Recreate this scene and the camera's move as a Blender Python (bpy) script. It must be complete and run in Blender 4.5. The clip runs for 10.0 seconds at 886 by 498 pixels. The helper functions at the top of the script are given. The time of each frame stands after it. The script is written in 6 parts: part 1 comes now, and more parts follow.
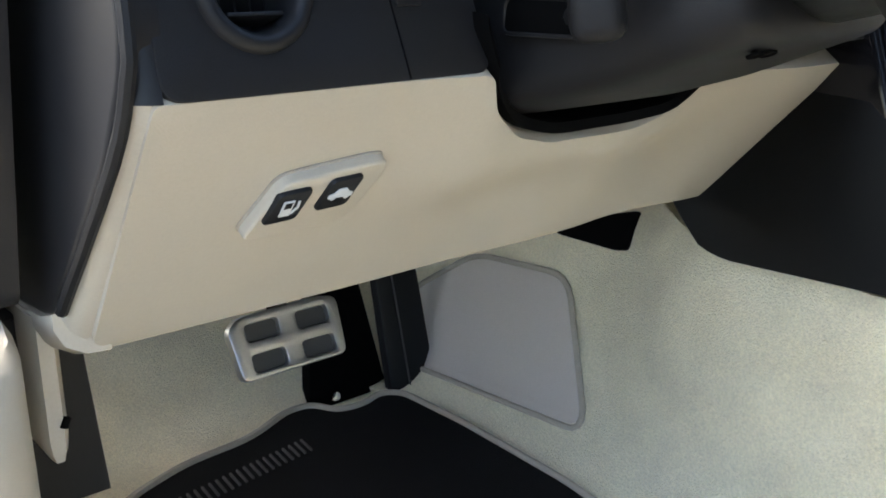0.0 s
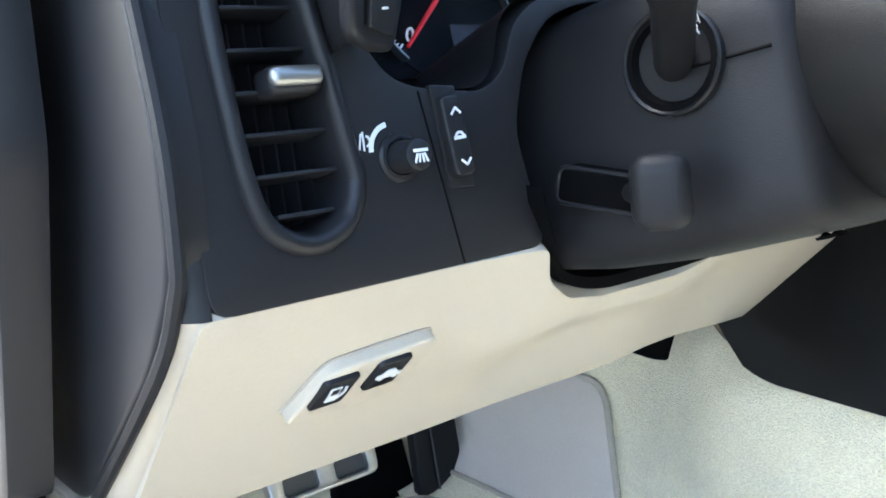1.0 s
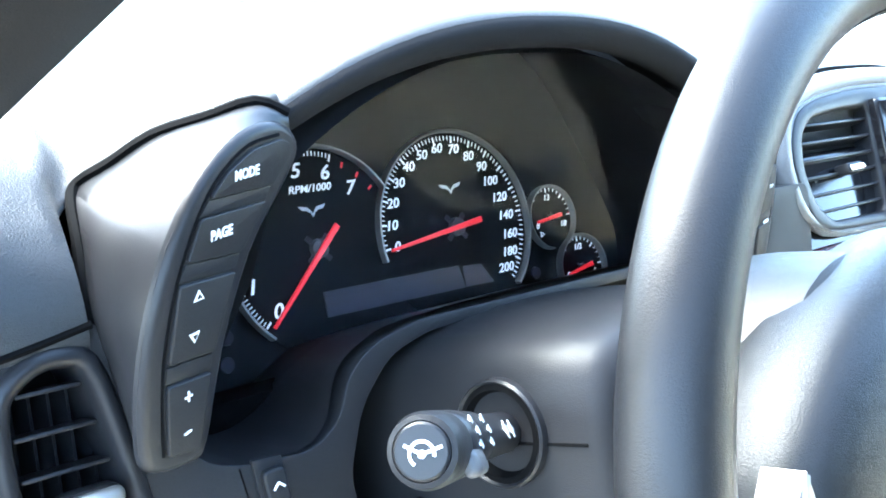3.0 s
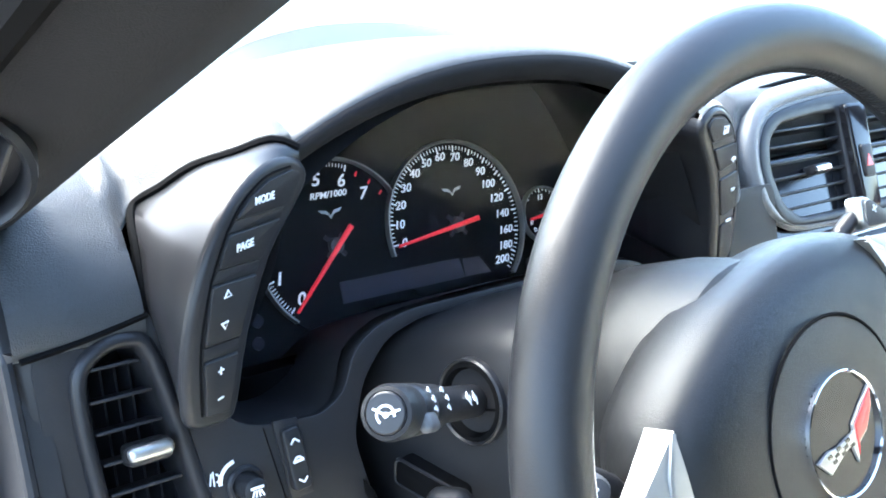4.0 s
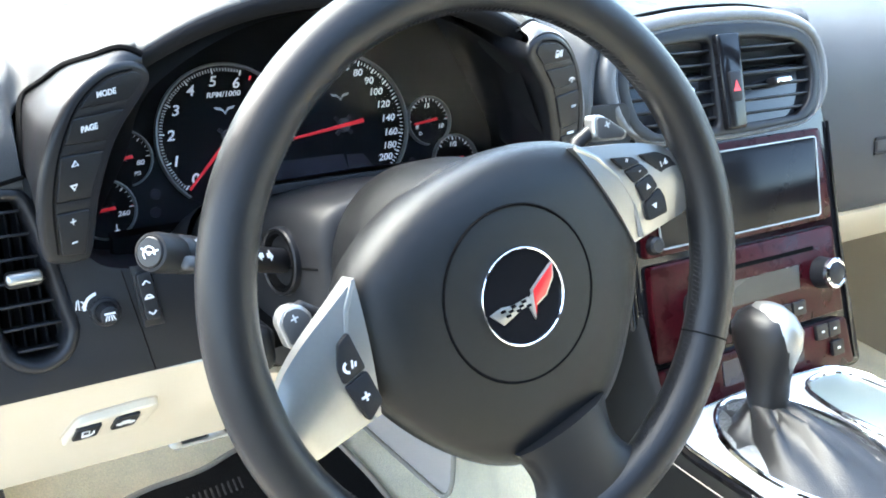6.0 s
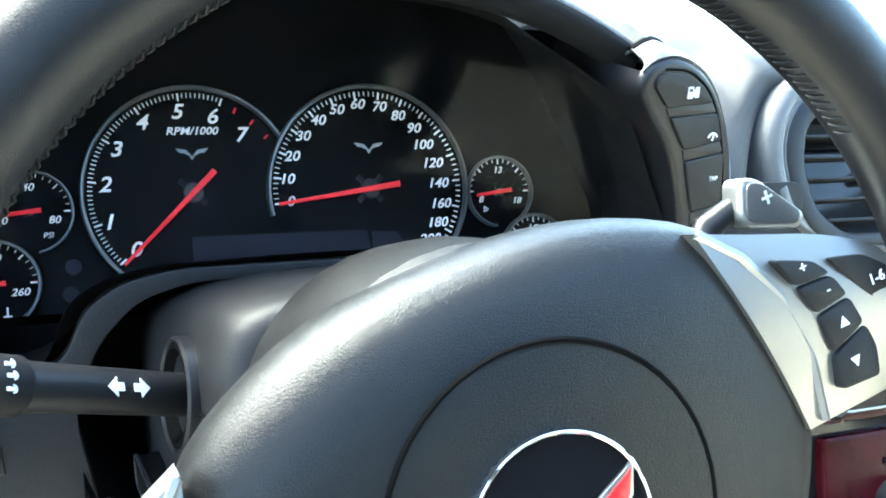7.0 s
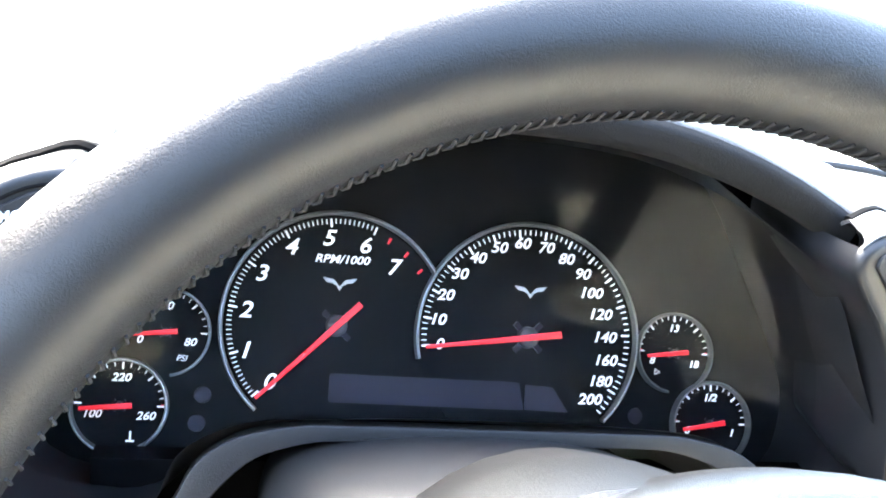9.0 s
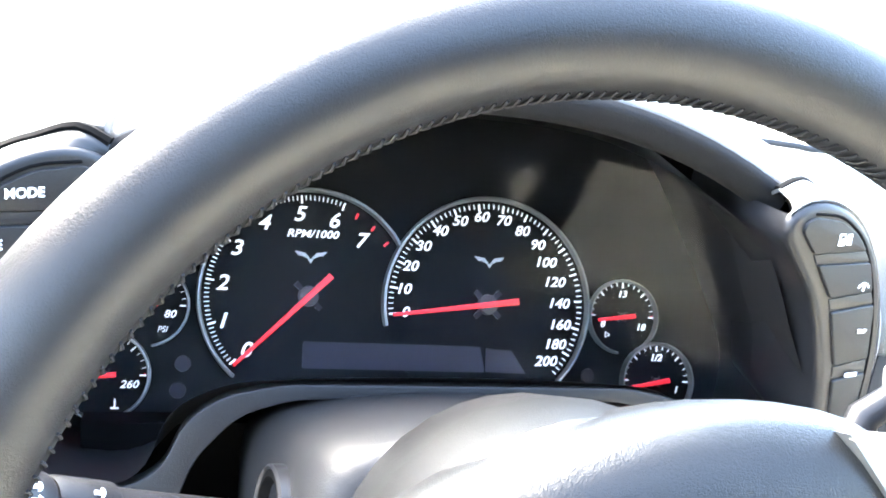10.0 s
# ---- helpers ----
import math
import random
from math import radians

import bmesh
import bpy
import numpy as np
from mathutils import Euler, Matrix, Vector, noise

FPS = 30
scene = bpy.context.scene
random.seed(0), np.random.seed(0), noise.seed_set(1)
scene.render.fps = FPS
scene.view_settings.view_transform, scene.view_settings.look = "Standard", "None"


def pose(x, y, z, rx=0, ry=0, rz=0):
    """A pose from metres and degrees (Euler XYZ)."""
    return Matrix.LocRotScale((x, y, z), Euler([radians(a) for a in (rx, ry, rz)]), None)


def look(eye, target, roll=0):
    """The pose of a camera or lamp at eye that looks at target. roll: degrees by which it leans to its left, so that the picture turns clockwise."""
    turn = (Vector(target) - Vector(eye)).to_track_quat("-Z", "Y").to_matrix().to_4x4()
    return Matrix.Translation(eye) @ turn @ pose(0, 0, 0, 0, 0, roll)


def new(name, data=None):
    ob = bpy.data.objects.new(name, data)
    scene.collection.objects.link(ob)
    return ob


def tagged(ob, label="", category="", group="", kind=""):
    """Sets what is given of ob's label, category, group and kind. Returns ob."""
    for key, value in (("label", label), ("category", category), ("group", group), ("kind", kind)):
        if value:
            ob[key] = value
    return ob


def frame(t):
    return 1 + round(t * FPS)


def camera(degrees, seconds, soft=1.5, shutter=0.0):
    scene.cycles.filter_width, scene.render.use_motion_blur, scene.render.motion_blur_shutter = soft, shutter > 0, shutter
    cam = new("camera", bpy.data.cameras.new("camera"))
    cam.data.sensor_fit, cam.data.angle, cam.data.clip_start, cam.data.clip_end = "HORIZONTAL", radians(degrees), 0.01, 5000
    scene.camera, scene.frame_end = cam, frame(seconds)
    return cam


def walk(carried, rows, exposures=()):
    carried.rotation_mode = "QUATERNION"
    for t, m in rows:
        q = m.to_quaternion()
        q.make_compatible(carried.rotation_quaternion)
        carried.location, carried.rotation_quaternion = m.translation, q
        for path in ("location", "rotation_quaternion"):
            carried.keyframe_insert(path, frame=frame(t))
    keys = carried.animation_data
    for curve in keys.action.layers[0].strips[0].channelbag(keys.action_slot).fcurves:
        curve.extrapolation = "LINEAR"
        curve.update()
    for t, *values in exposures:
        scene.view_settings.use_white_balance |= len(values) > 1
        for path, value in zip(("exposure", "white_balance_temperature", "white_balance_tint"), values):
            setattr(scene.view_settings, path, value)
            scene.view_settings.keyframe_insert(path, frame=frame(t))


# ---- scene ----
# seconds, place of the eye in metres, and its turn about x, y, z in degrees
PATH = [
    (0.0, -0.4205, 0.0543, 0.5101, 71.64, -1.91, -41.22),
    (0.5, -0.4159, 0.0783, 0.5215, 74.33, -2.46, -40.48),
    (1.0, -0.4103, 0.0934, 0.5620, 74.11, -1.60, -40.38),
    (1.5, -0.3794, 0.0937, 0.6227, 73.86, -0.51, -40.93),
    (2.0, -0.3542, 0.0962, 0.6686, 73.58, -2.26, -40.82),
    (2.5, -0.3387, 0.0912, 0.6990, 73.53, -2.93, -41.08),
    (2.7, -0.3352, 0.0887, 0.7071, 73.73, -2.78, -40.93),
    (3.8, -0.3432, 0.0508, 0.7363, 71.99, -2.87, -37.81),
    (4.0, -0.3651, 0.0014, 0.7563, 71.70, -2.10, -37.42),
    (4.5, -0.4270, -0.1885, 0.8215, 70.10, -1.03, -38.33),
    (5.0, -0.4622, -0.3606, 0.8858, 66.10, -1.30, -39.55),
    (5.2, -0.4634, -0.3926, 0.9108, 64.37, -2.20, -39.24),
    (6.3, -0.2164, -0.1118, 0.7455, 67.63, -1.96, -27.31),
    (6.5, -0.1808, -0.0777, 0.7253, 69.31, -1.10, -25.64),
    (7.0, -0.1187, -0.0032, 0.7104, 70.93, -4.09, -21.29),
    (7.5, -0.0978, 0.0372, 0.7208, 72.37, -6.00, -14.45),
    (8.0, -0.0963, 0.0541, 0.7229, 73.61, -6.92, -10.43),
    (8.5, -0.0975, 0.0547, 0.7234, 74.86, -6.36, -9.58),
    (9.0, -0.0978, 0.0541, 0.7236, 75.44, -6.62, -10.03),
    (9.5, -0.0995, 0.0544, 0.7228, 74.80, -7.05, -10.96),
    (10.0, -0.1140, 0.0238, 0.7261, 74.76, -6.64, -13.38),
]
cam = camera(49.5, 10.0, soft=1.8)
walk(cam, [(t, pose(x, y, z, rx, ry, rz)) for t, x, y, z, rx, ry, rz in PATH],
     exposures=[(0.0, 2.75, 6750, 8), (1.0, 3.65, 6150, 6), (1.5, 4.5, 5800, 2), (2.0, 5.0, 5850, 0), (2.7, 4.95, 5850, 0), (3.8, 4.5, 6000, 5), (5.2, 3.7, 6500, 4), (6.3, 4.2, 6400, 4), (7.0, 4.35, 6300, -4), (8.0, 4.9, 6650, 5), (9.0, 5.6, 6750, 8), (10.0, 5.75, 6750, 8)])

# ---- daylight ----
SUN_UP, SUN_ROUND = 50.0, 322.0
world = bpy.data.worlds.new("sky")
scene.world = world
world.use_nodes = True
wn = world.node_tree
sky = wn.nodes.new("ShaderNodeTexSky")
sky.sky_type = "NISHITA"
sky.sun_disc = False
sky.sun_elevation, sky.sun_rotation = radians(SUN_UP), radians(SUN_ROUND)
sky.air_density, sky.dust_density, sky.ozone_density = 1.0, 2.5, 1.0
wn.links.new(sky.outputs["Color"], wn.nodes["Background"].inputs["Color"])
wn.nodes["Background"].inputs["Strength"].default_value = 0.15
sun_data = bpy.data.lights.new("sun", "SUN")
sun_data.energy, sun_data.angle, sun_data.color = 1.25, radians(50), (1.0, 0.98, 0.95)
sun = new("sun", sun_data)
az = radians(SUN_ROUND)
sun.matrix_world = look((0, 0, 0), (-math.sin(az) * math.cos(radians(SUN_UP)), -math.cos(az) * math.cos(radians(SUN_UP)), -math.sin(radians(SUN_UP))))


# ---- materials ----
def material(name, color, rough=0.5, metal=0.0, grain=0.0, scale=600.0, var=0.12, blotch=6.0, spec=0.5, kind="noise",
             rough_var=0.08, emit=0.0, coat=0.0, sheen=0.0, dist=0.002):
    """A principled material: colour and gloss vary at a coarse scale, fine relief at `scale` per metre."""
    m = bpy.data.materials.new(name)
    m.use_nodes = True
    nt = m.node_tree
    b = nt.nodes["Principled BSDF"]
    b.inputs["Metallic"].default_value = metal
    b.inputs["Specular IOR Level"].default_value = spec
    b.inputs["Coat Weight"].default_value = coat
    b.inputs["Sheen Weight"].default_value = sheen
    tc = nt.nodes.new("ShaderNodeTexCoord")
    big = nt.nodes.new("ShaderNodeTexNoise")
    big.inputs["Scale"].default_value = blotch
    big.inputs["Detail"].default_value = 6.0
    nt.links.new(tc.outputs["Object"], big.inputs["Vector"])
    fine = nt.nodes.new("ShaderNodeTexNoise")
    fine.inputs["Scale"].default_value = scale * 0.7
    fine.inputs["Detail"].default_value = 3.0
    nt.links.new(tc.outputs["Object"], fine.inputs["Vector"])
    blend = nt.nodes.new("ShaderNodeMath")
    blend.operation = "ADD"
    nt.links.new(big.outputs["Fac"], blend.inputs[0])
    nt.links.new(fine.outputs["Fac"], blend.inputs[1])
    ramp = nt.nodes.new("ShaderNodeMapRange")
    ramp.inputs["From Min"].default_value, ramp.inputs["From Max"].default_value = 0.6, 1.4
    ramp.inputs["To Min"].default_value, ramp.inputs["To Max"].default_value = 1 - var, 1 + var
    nt.links.new(blend.outputs[0], ramp.inputs["Value"])
    mul = nt.nodes.new("ShaderNodeVectorMath")
    mul.operation = "SCALE"
    mul.inputs[0].default_value = color
    nt.links.new(ramp.outputs["Result"], mul.inputs["Scale"])
    nt.links.new(mul.outputs["Vector"], b.inputs["Base Color"])
    rr = nt.nodes.new("ShaderNodeMapRange")
    rr.inputs["From Min"].default_value, rr.inputs["From Max"].default_value = 0.3, 0.7
    rr.inputs["To Min"].default_value, rr.inputs["To Max"].default_value = max(0.02, rough - rough_var), min(1, rough + rough_var)
    nt.links.new(big.outputs["Fac"], rr.inputs["Value"])
    nt.links.new(rr.outputs["Result"], b.inputs["Roughness"])
    if grain:
        bump = nt.nodes.new("ShaderNodeBump")
        bump.inputs["Strength"].default_value = grain
        bump.inputs["Distance"].default_value = dist
        if kind == "leather":
            tex = nt.nodes.new("ShaderNodeTexVoronoi")
            tex.feature = "DISTANCE_TO_EDGE"
            tex.inputs["Scale"].default_value = scale
            warp = nt.nodes.new("ShaderNodeMix")
            warp.data_type = "RGBA"
            warp.inputs["Factor"].default_value = 0.0022
            nt.links.new(tc.outputs["Object"], warp.inputs[6])
            nt.links.new(fine.outputs["Color"], warp.inputs[7])
            nt.links.new(warp.outputs[2], tex.inputs["Vector"])
            lim = nt.nodes.new("ShaderNodeMapRange")
            lim.inputs["From Max"].default_value = 0.25
            nt.links.new(tex.outputs["Distance"], lim.inputs["Value"])
            nt.links.new(lim.outputs["Result"], bump.inputs["Height"])
        else:
            tex = nt.nodes.new("ShaderNodeTexNoise")
            tex.inputs["Scale"].default_value = scale
            tex.inputs["Detail"].default_value = 4.0
            nt.links.new(tc.outputs["Object"], tex.inputs["Vector"])
            nt.links.new(tex.outputs["Fac"], bump.inputs["Height"])
        nt.links.new(bump.outputs["Normal"], b.inputs["Normal"])
    if emit:
        b.inputs["Emission Color"].default_value = (*color, 1)
        b.inputs["Emission Strength"].default_value = emit
    return m


BLACK = material("black_plastic", (0.012, 0.012, 0.013), 0.46, spec=0.16, grain=0.25, scale=1500, dist=0.0006)
SATIN = material("black_satin_plastic", (0.012, 0.012, 0.0133), 0.36, spec=0.20, grain=0.14, scale=1800, dist=0.0005)
PAD = material("black_leather_grain", (0.030, 0.031, 0.032), 0.34, grain=0.3, scale=760, kind="leather", dist=0.0005, sheen=0.25, spec=0.62)
COVER = material("black_airbag_grain", (0.0055, 0.0058, 0.0062), 0.36, grain=0.24, scale=1100, kind="leather", dist=0.0005, spec=0.26)
BOOT = material("black_boot_leather", (0.009, 0.009, 0.0095), 0.46, grain=0.3, scale=500, kind="leather", dist=0.0004)
HIDE = material("black_wheel_leather", (0.0075, 0.0075, 0.0082), 0.36, grain=0.16, scale=1100, kind="leather", dist=0.0003, spec=0.27)
# near-black colour puts shade into ducts, slots and recesses; also plain black parts
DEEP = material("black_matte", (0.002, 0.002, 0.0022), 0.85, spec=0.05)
DIAL = material("dial_face", (0.0035, 0.0035, 0.004), 0.6, var=0.05, spec=0.12)
CREAM = material("cream_soft_plastic", (0.43, 0.39, 0.32), 0.5, grain=0.22, scale=900, var=0.05, kind="leather", dist=0.0004)
HIDE_CREAM = material("cream_leather", (0.48, 0.445, 0.35), 0.45, grain=0.25, scale=500, var=0.06, kind="leather", dist=0.0005)
TAN = material("tan_door_plastic", (0.30, 0.26, 0.20), 0.55, grain=0.2, scale=900, var=0.06)
CARPET = material("cream_carpet", (0.84, 0.76, 0.55), 0.95, grain=1.0, scale=700, var=0.22, blotch=14, spec=0.1, dist=0.004, sheen=0.3)
SEAM = material("carpet_piping", (0.36, 0.32, 0.26), 0.8, grain=0.5, scale=900)
PADDING = material("grey_heel_pad", (0.47, 0.42, 0.37), 0.75, grain=0.4, scale=900, var=0.06)
MAT = material("black_mat_pile", (0.010, 0.010, 0.011), 0.95, grain=0.9, scale=900, var=0.5, blotch=30, spec=0.1, dist=0.003)
SILVER = material("satin_silver", (0.30, 0.30, 0.29), 0.36, metal=0.85, var=0.04)
PLATE = material("console_plate", (0.36, 0.37, 0.37), 0.30, metal=0.1, var=0.03, blotch=20)
TRAY = material("cup_lid_silver", (0.15, 0.185, 0.185), 0.35, metal=0.3, var=0.04, blotch=20)
CHROME = material("chrome", (0.75, 0.75, 0.75), 0.10, metal=1.0, var=0.03, rough_var=0.03)
STEEL = material("brushed_steel", (0.55, 0.54, 0.53), 0.38, metal=0.9, var=0.08, blotch=40)
PRINT = material("white_print", (0.56, 0.57, 0.58), 0.6, var=0.03)
LIT = material("pale_numerals", (0.74, 0.76, 0.80), 0.5, var=0.02, emit=0.02)
RED = material("red_needle", (0.75, 0.02, 0.03), 0.45, var=0.05, emit=0.02)
REDPAINT = material("red_enamel", (0.55, 0.012, 0.015), 0.3, var=0.05)
WOOD = material("burgundy_trim", (0.024, 0.0014, 0.0033), 0.3, var=0.5, blotch=60, spec=0.14)
SCREEN = material("screen_glass", (0.006, 0.006, 0.007), 0.16, var=0.1, rough_var=0.03, spec=0.12)
GLOSS = material("gloss_black", (0.006, 0.006, 0.007), 0.1, var=0.1, rough_var=0.03, spec=0.25)
LCD = material("grey_display", (0.026, 0.023, 0.031), 0.3, var=0.05, spec=0.25)
PAPER = material("radio_display", (0.035, 0.034, 0.029), 0.25, var=0.05)
KNOBGREY = material("dark_grey_rubber", (0.05, 0.05, 0.052), 0.5, grain=0.1, scale=1500)
HEAD = material("dark_trim_cloth", (0.009, 0.0088, 0.0095), 0.85, spec=0.15, grain=0.4, scale=1500, var=0.1, dist=0.0008)


def glass(name, tint=(1, 1, 1), shine_min=0.04, shine_max=0.9):
    m = bpy.data.materials.new(name)
    m.use_nodes = True
    nt = m.node_tree
    nt.nodes.remove(nt.nodes["Principled BSDF"])
    clear = nt.nodes.new("ShaderNodeBsdfTransparent")
    clear.inputs["Color"].default_value = (*tint, 1)
    shine = nt.nodes.new("ShaderNodeBsdfGlossy")
    shine.inputs["Roughness"].default_value = 0.03
    face = nt.nodes.new("ShaderNodeLayerWeight")
    face.inputs["Blend"].default_value = 0.5
    edge = nt.nodes.new("ShaderNodeMath")
    edge.operation = "POWER"
    edge.inputs[1].default_value = 5.0
    nt.links.new(face.outputs["Facing"], edge.inputs[0])
    fres = nt.nodes.new("ShaderNodeMapRange")
    fres.inputs["To Min"].default_value, fres.inputs["To Max"].default_value = shine_min, shine_max
    nt.links.new(edge.outputs[0], fres.inputs["Value"])
    mix = nt.nodes.new("ShaderNodeMixShader")
    nt.links.new(fres.outputs[0], mix.inputs[0])
    nt.links.new(clear.outputs[0], mix.inputs[1])
    nt.links.new(shine.outputs[0], mix.inputs[2])
    nt.links.new(mix.outputs[0], nt.nodes["Material Output"].inputs["Surface"])
    return m


LENS = glass("gauge_lens", (0.95, 0.95, 0.96), 0.0035, 0.08)
PANE = glass("window_glass", (0.93, 0.97, 0.95), 0.04)


# ---- building helpers ----
def thing(name, at=(0, 0, 0), label="", category="", group="", kind=""):
    ob = new(name)
    ob.empty_display_size = 0.02
    ob.matrix_world = Matrix.Translation(at) if not isinstance(at, Matrix) else at
    return tagged(ob, label, category, group, kind)


def world_of(ob):
    return world_of(ob.parent) @ ob.matrix_basis if ob.parent else ob.matrix_basis.copy()


def part(name, bm, mat, parent=None, label="", smooth=True, at=None):
    """Link a bmesh, given in world coordinates, as one mesh under parent."""
    bmesh.ops.recalc_face_normals(bm, faces=bm.faces[:])
    me = bpy.data.meshes.new(name)
    if parent is not None:
        bm.transform(world_of(parent).inverted())
    bm.to_mesh(me)
    bm.free()
    me.materials.append(mat)
    ob = new(name, me)
    if smooth:
        for p in me.polygons:
            p.use_smooth = True
        me.set_sharp_from_angle(angle=radians(smooth if smooth is not True else 38))
    if parent is not None:
        ob.parent = parent
    if label:
        tagged(ob, label)
    return ob


def plane(o, n, right=(1, 0, 0)):
    """A frame at o whose third axis is n: (u, v, w) with u along right and v upwards in the plane."""
    w = Vector(n).normalized()
    u = (Vector(right) - w * w.dot(Vector(right))).normalized()
    v = w.cross(u)
    m = Matrix((u, v, w)).transposed().to_4x4()
    m.translation = Vector(o)
    return m


def rounded(pts, r, seg=4):
    """A closed outline with its corners rounded by r (one value or one a corner)."""
    out, n = [], len(pts)
    for i in range(n):
        p0, p1, p2 = (Vector(pts[(i + k) % n]) for k in (-1, 0, 1))
        ri = r[i] if isinstance(r, (list, tuple)) else r
        d0, d2 = p0 - p1, p2 - p1
        if ri <= 0 or d0.length < 1e-6 or d2.length < 1e-6:
            out.append(tuple(p1))
            continue
        cut = min(ri, d0.length * 0.45, d2.length * 0.45)
        a, b = p1 + d0.normalized() * cut, p1 + d2.normalized() * cut
        for k in range(seg + 1):
            t = k / seg
            out.append(tuple(a * (1 - t) ** 2 + p1 * 2 * t * (1 - t) + b * t * t))
    return out


def curve(pts, n=6, closed=False):
    """Catmull-Rom points through pts, n a span."""
    P = [Vector(p) for p in pts]
    m, out = len(P), []
    for i in range(m if closed else m - 1):
        if closed:
            a, b, c, d = (P[(i + k) % m] for k in (-1, 0, 1, 2))
        else:
            a, b, c, d = P[max(i - 1, 0)], P[i], P[i + 1], P[min(i + 2, m - 1)]
        for k in range(n):
            t = k / n
            out.append(0.5 * ((2 * b) + (c - a) * t + (2 * a - 5 * b + 4 * c - d) * t * t + (3 * b - a - 3 * c + d) * t ** 3))
    if not closed:
        out.append(P[-1])
    return [tuple(p) for p in out]


def ellipse(cx, cy, rx, ry=None, n=32, a0=0.0, a1=360.0):
    ry = rx if ry is None else ry
    full = abs(a1 - a0) >= 360
    return [(cx + rx * math.cos(radians(a0 + (a1 - a0) * i / (n if full else n - 1))),
             cy + ry * math.sin(radians(a0 + (a1 - a0) * i / (n if full else n - 1)))) for i in range(n)]


def sheet(outer, frame_, w0, w1, holes=(), bevel=0.0, seg=2, bm=None, lift=None):
    """A plate with holes, from w0 to w1 along the frame's third axis; its front edges bevelled. lift(u, v): extra height of the front."""
    own = bmesh.new()
    for loop in (outer, *holes):
        vs = [own.verts.new((u, v, w0)) for u, v in loop]
        for i in range(len(vs)):
            own.edges.new((vs[i], vs[(i + 1) % len(vs)]))
    if holes:
        bmesh.ops.triangle_fill(own, use_beauty=True, edges=own.edges[:])
    else:
        own.faces.new(own.verts[:])
    back = own.faces[:]
    got = bmesh.ops.extrude_face_region(own, geom=back)
    top = [g for g in got["geom"] if isinstance(g, bmesh.types.BMVert)]
    for v in top:
        v.co.z = w1 + (lift(v.co.x, v.co.y) if lift else 0)
    own.normal_update()
    if bevel:
        tops = set(top)
        rim = [e for e in own.edges if e.verts[0] in tops and e.verts[1] in tops and len(e.link_faces) == 2
               and sum(all(v in tops for v in f.verts) for f in e.link_faces) == 1]
        bmesh.ops.bevel(own, geom=rim, offset=bevel, segments=seg, profile=0.5, affect="EDGES", clamp_overlap=True)
    own.transform(frame_)
    if bm is None:
        return own
    return join(bm, own)


def join(bm, other):
    me = bpy.data.meshes.new("tmp")
    other.to_mesh(me)
    other.free()
    bm.from_mesh(me)
    bpy.data.meshes.remove(me)
    return bm


def loft(rings, closed=True, caps=True, bm=None):
    """Skin rings of equal length."""
    bm = bm or bmesh.new()
    made = [[bm.verts.new(p) for p in ring] for ring in rings]
    n = len(rings[0])
    for a, b in zip(made, made[1:]):
        for i in range(n if closed else n - 1):
            bm.faces.new((a[i], a[(i + 1) % n], b[(i + 1) % n], b[i]))
    if caps and closed:
        bm.faces.new(made[0])
        bm.faces.new(made[-1])
    return bm


def tube(path, r, n=10, closed=False, bm=None, caps=True):
    """A round tube along 3D points; r is one radius or one a point."""
    P = [Vector(p) for p in path]
    rings, side = [], None
    m = len(P)
    for i, p in enumerate(P):
        d = (P[(i + 1) % m] - P[i - 1]) if closed else (P[min(i + 1, m - 1)] - P[max(i - 1, 0)])
        d.normalize()
        if side is None:
            side = d.orthogonal().normalized()
        side = (side - d * d.dot(side)).normalized()
        up = d.cross(side)
        ri = r[i] if isinstance(r, (list, tuple)) else r
        rings.append([p + (side * math.cos(2 * math.pi * k / n) + up * math.sin(2 * math.pi * k / n)) * ri for k in range(n)])
    if closed:
        bm = bm or bmesh.new()
        made = [[bm.verts.new(q) for q in ring] for ring in rings]
        for j in range(m):
            for k in range(n):
                bm.faces.new((made[j][k], made[j][(k + 1) % n], made[(j + 1) % m][(k + 1) % n], made[(j + 1) % m][k]))
        return bm
    return loft(rings, caps=caps, bm=bm)


def lathe(profile, frame_, n=32, bm=None):
    """Turn (radius, height) pairs about the frame's third axis."""
    rings = [[frame_ @ Vector((r * math.cos(2 * math.pi * k / n), r * math.sin(2 * math.pi * k / n), h)) for k in range(n)] for r, h in profile]
    return loft(rings, bm=bm)


def box(m, sx, sy, sz, bevel=0.0, seg=2, bm=None):
    """A block of that size centred on the frame m."""
    own = bmesh.new()
    bmesh.ops.create_cube(own, size=1.0, matrix=Matrix.Diagonal((sx, sy, sz, 1)))
    if bevel:
        bmesh.ops.bevel(own, geom=own.edges[:], offset=bevel, segments=seg, profile=0.5, affect="EDGES", clamp_overlap=True)
    own.transform(m)
    return own if bm is None else join(bm, own)


def skin(f, us, vs, thick=0.0, bm=None):
    """A surface of f(u, v) over a grid; with thick it gets a back."""
    own = bmesh.new()
    g = [[own.verts.new(f(u, v)) for v in vs] for u in us]
    for i in range(len(us) - 1):
        for j in range(len(vs) - 1):
            own.faces.new((g[i][j], g[i + 1][j], g[i + 1][j + 1], g[i][j + 1]))
    if thick:
        own.normal_update()
        bmesh.ops.solidify(own, geom=own.faces[:], thickness=thick)
    return own if bm is None else join(bm, own)


def steps(a, b, n):
    return [a + (b - a) * i / n for i in range(n + 1)]


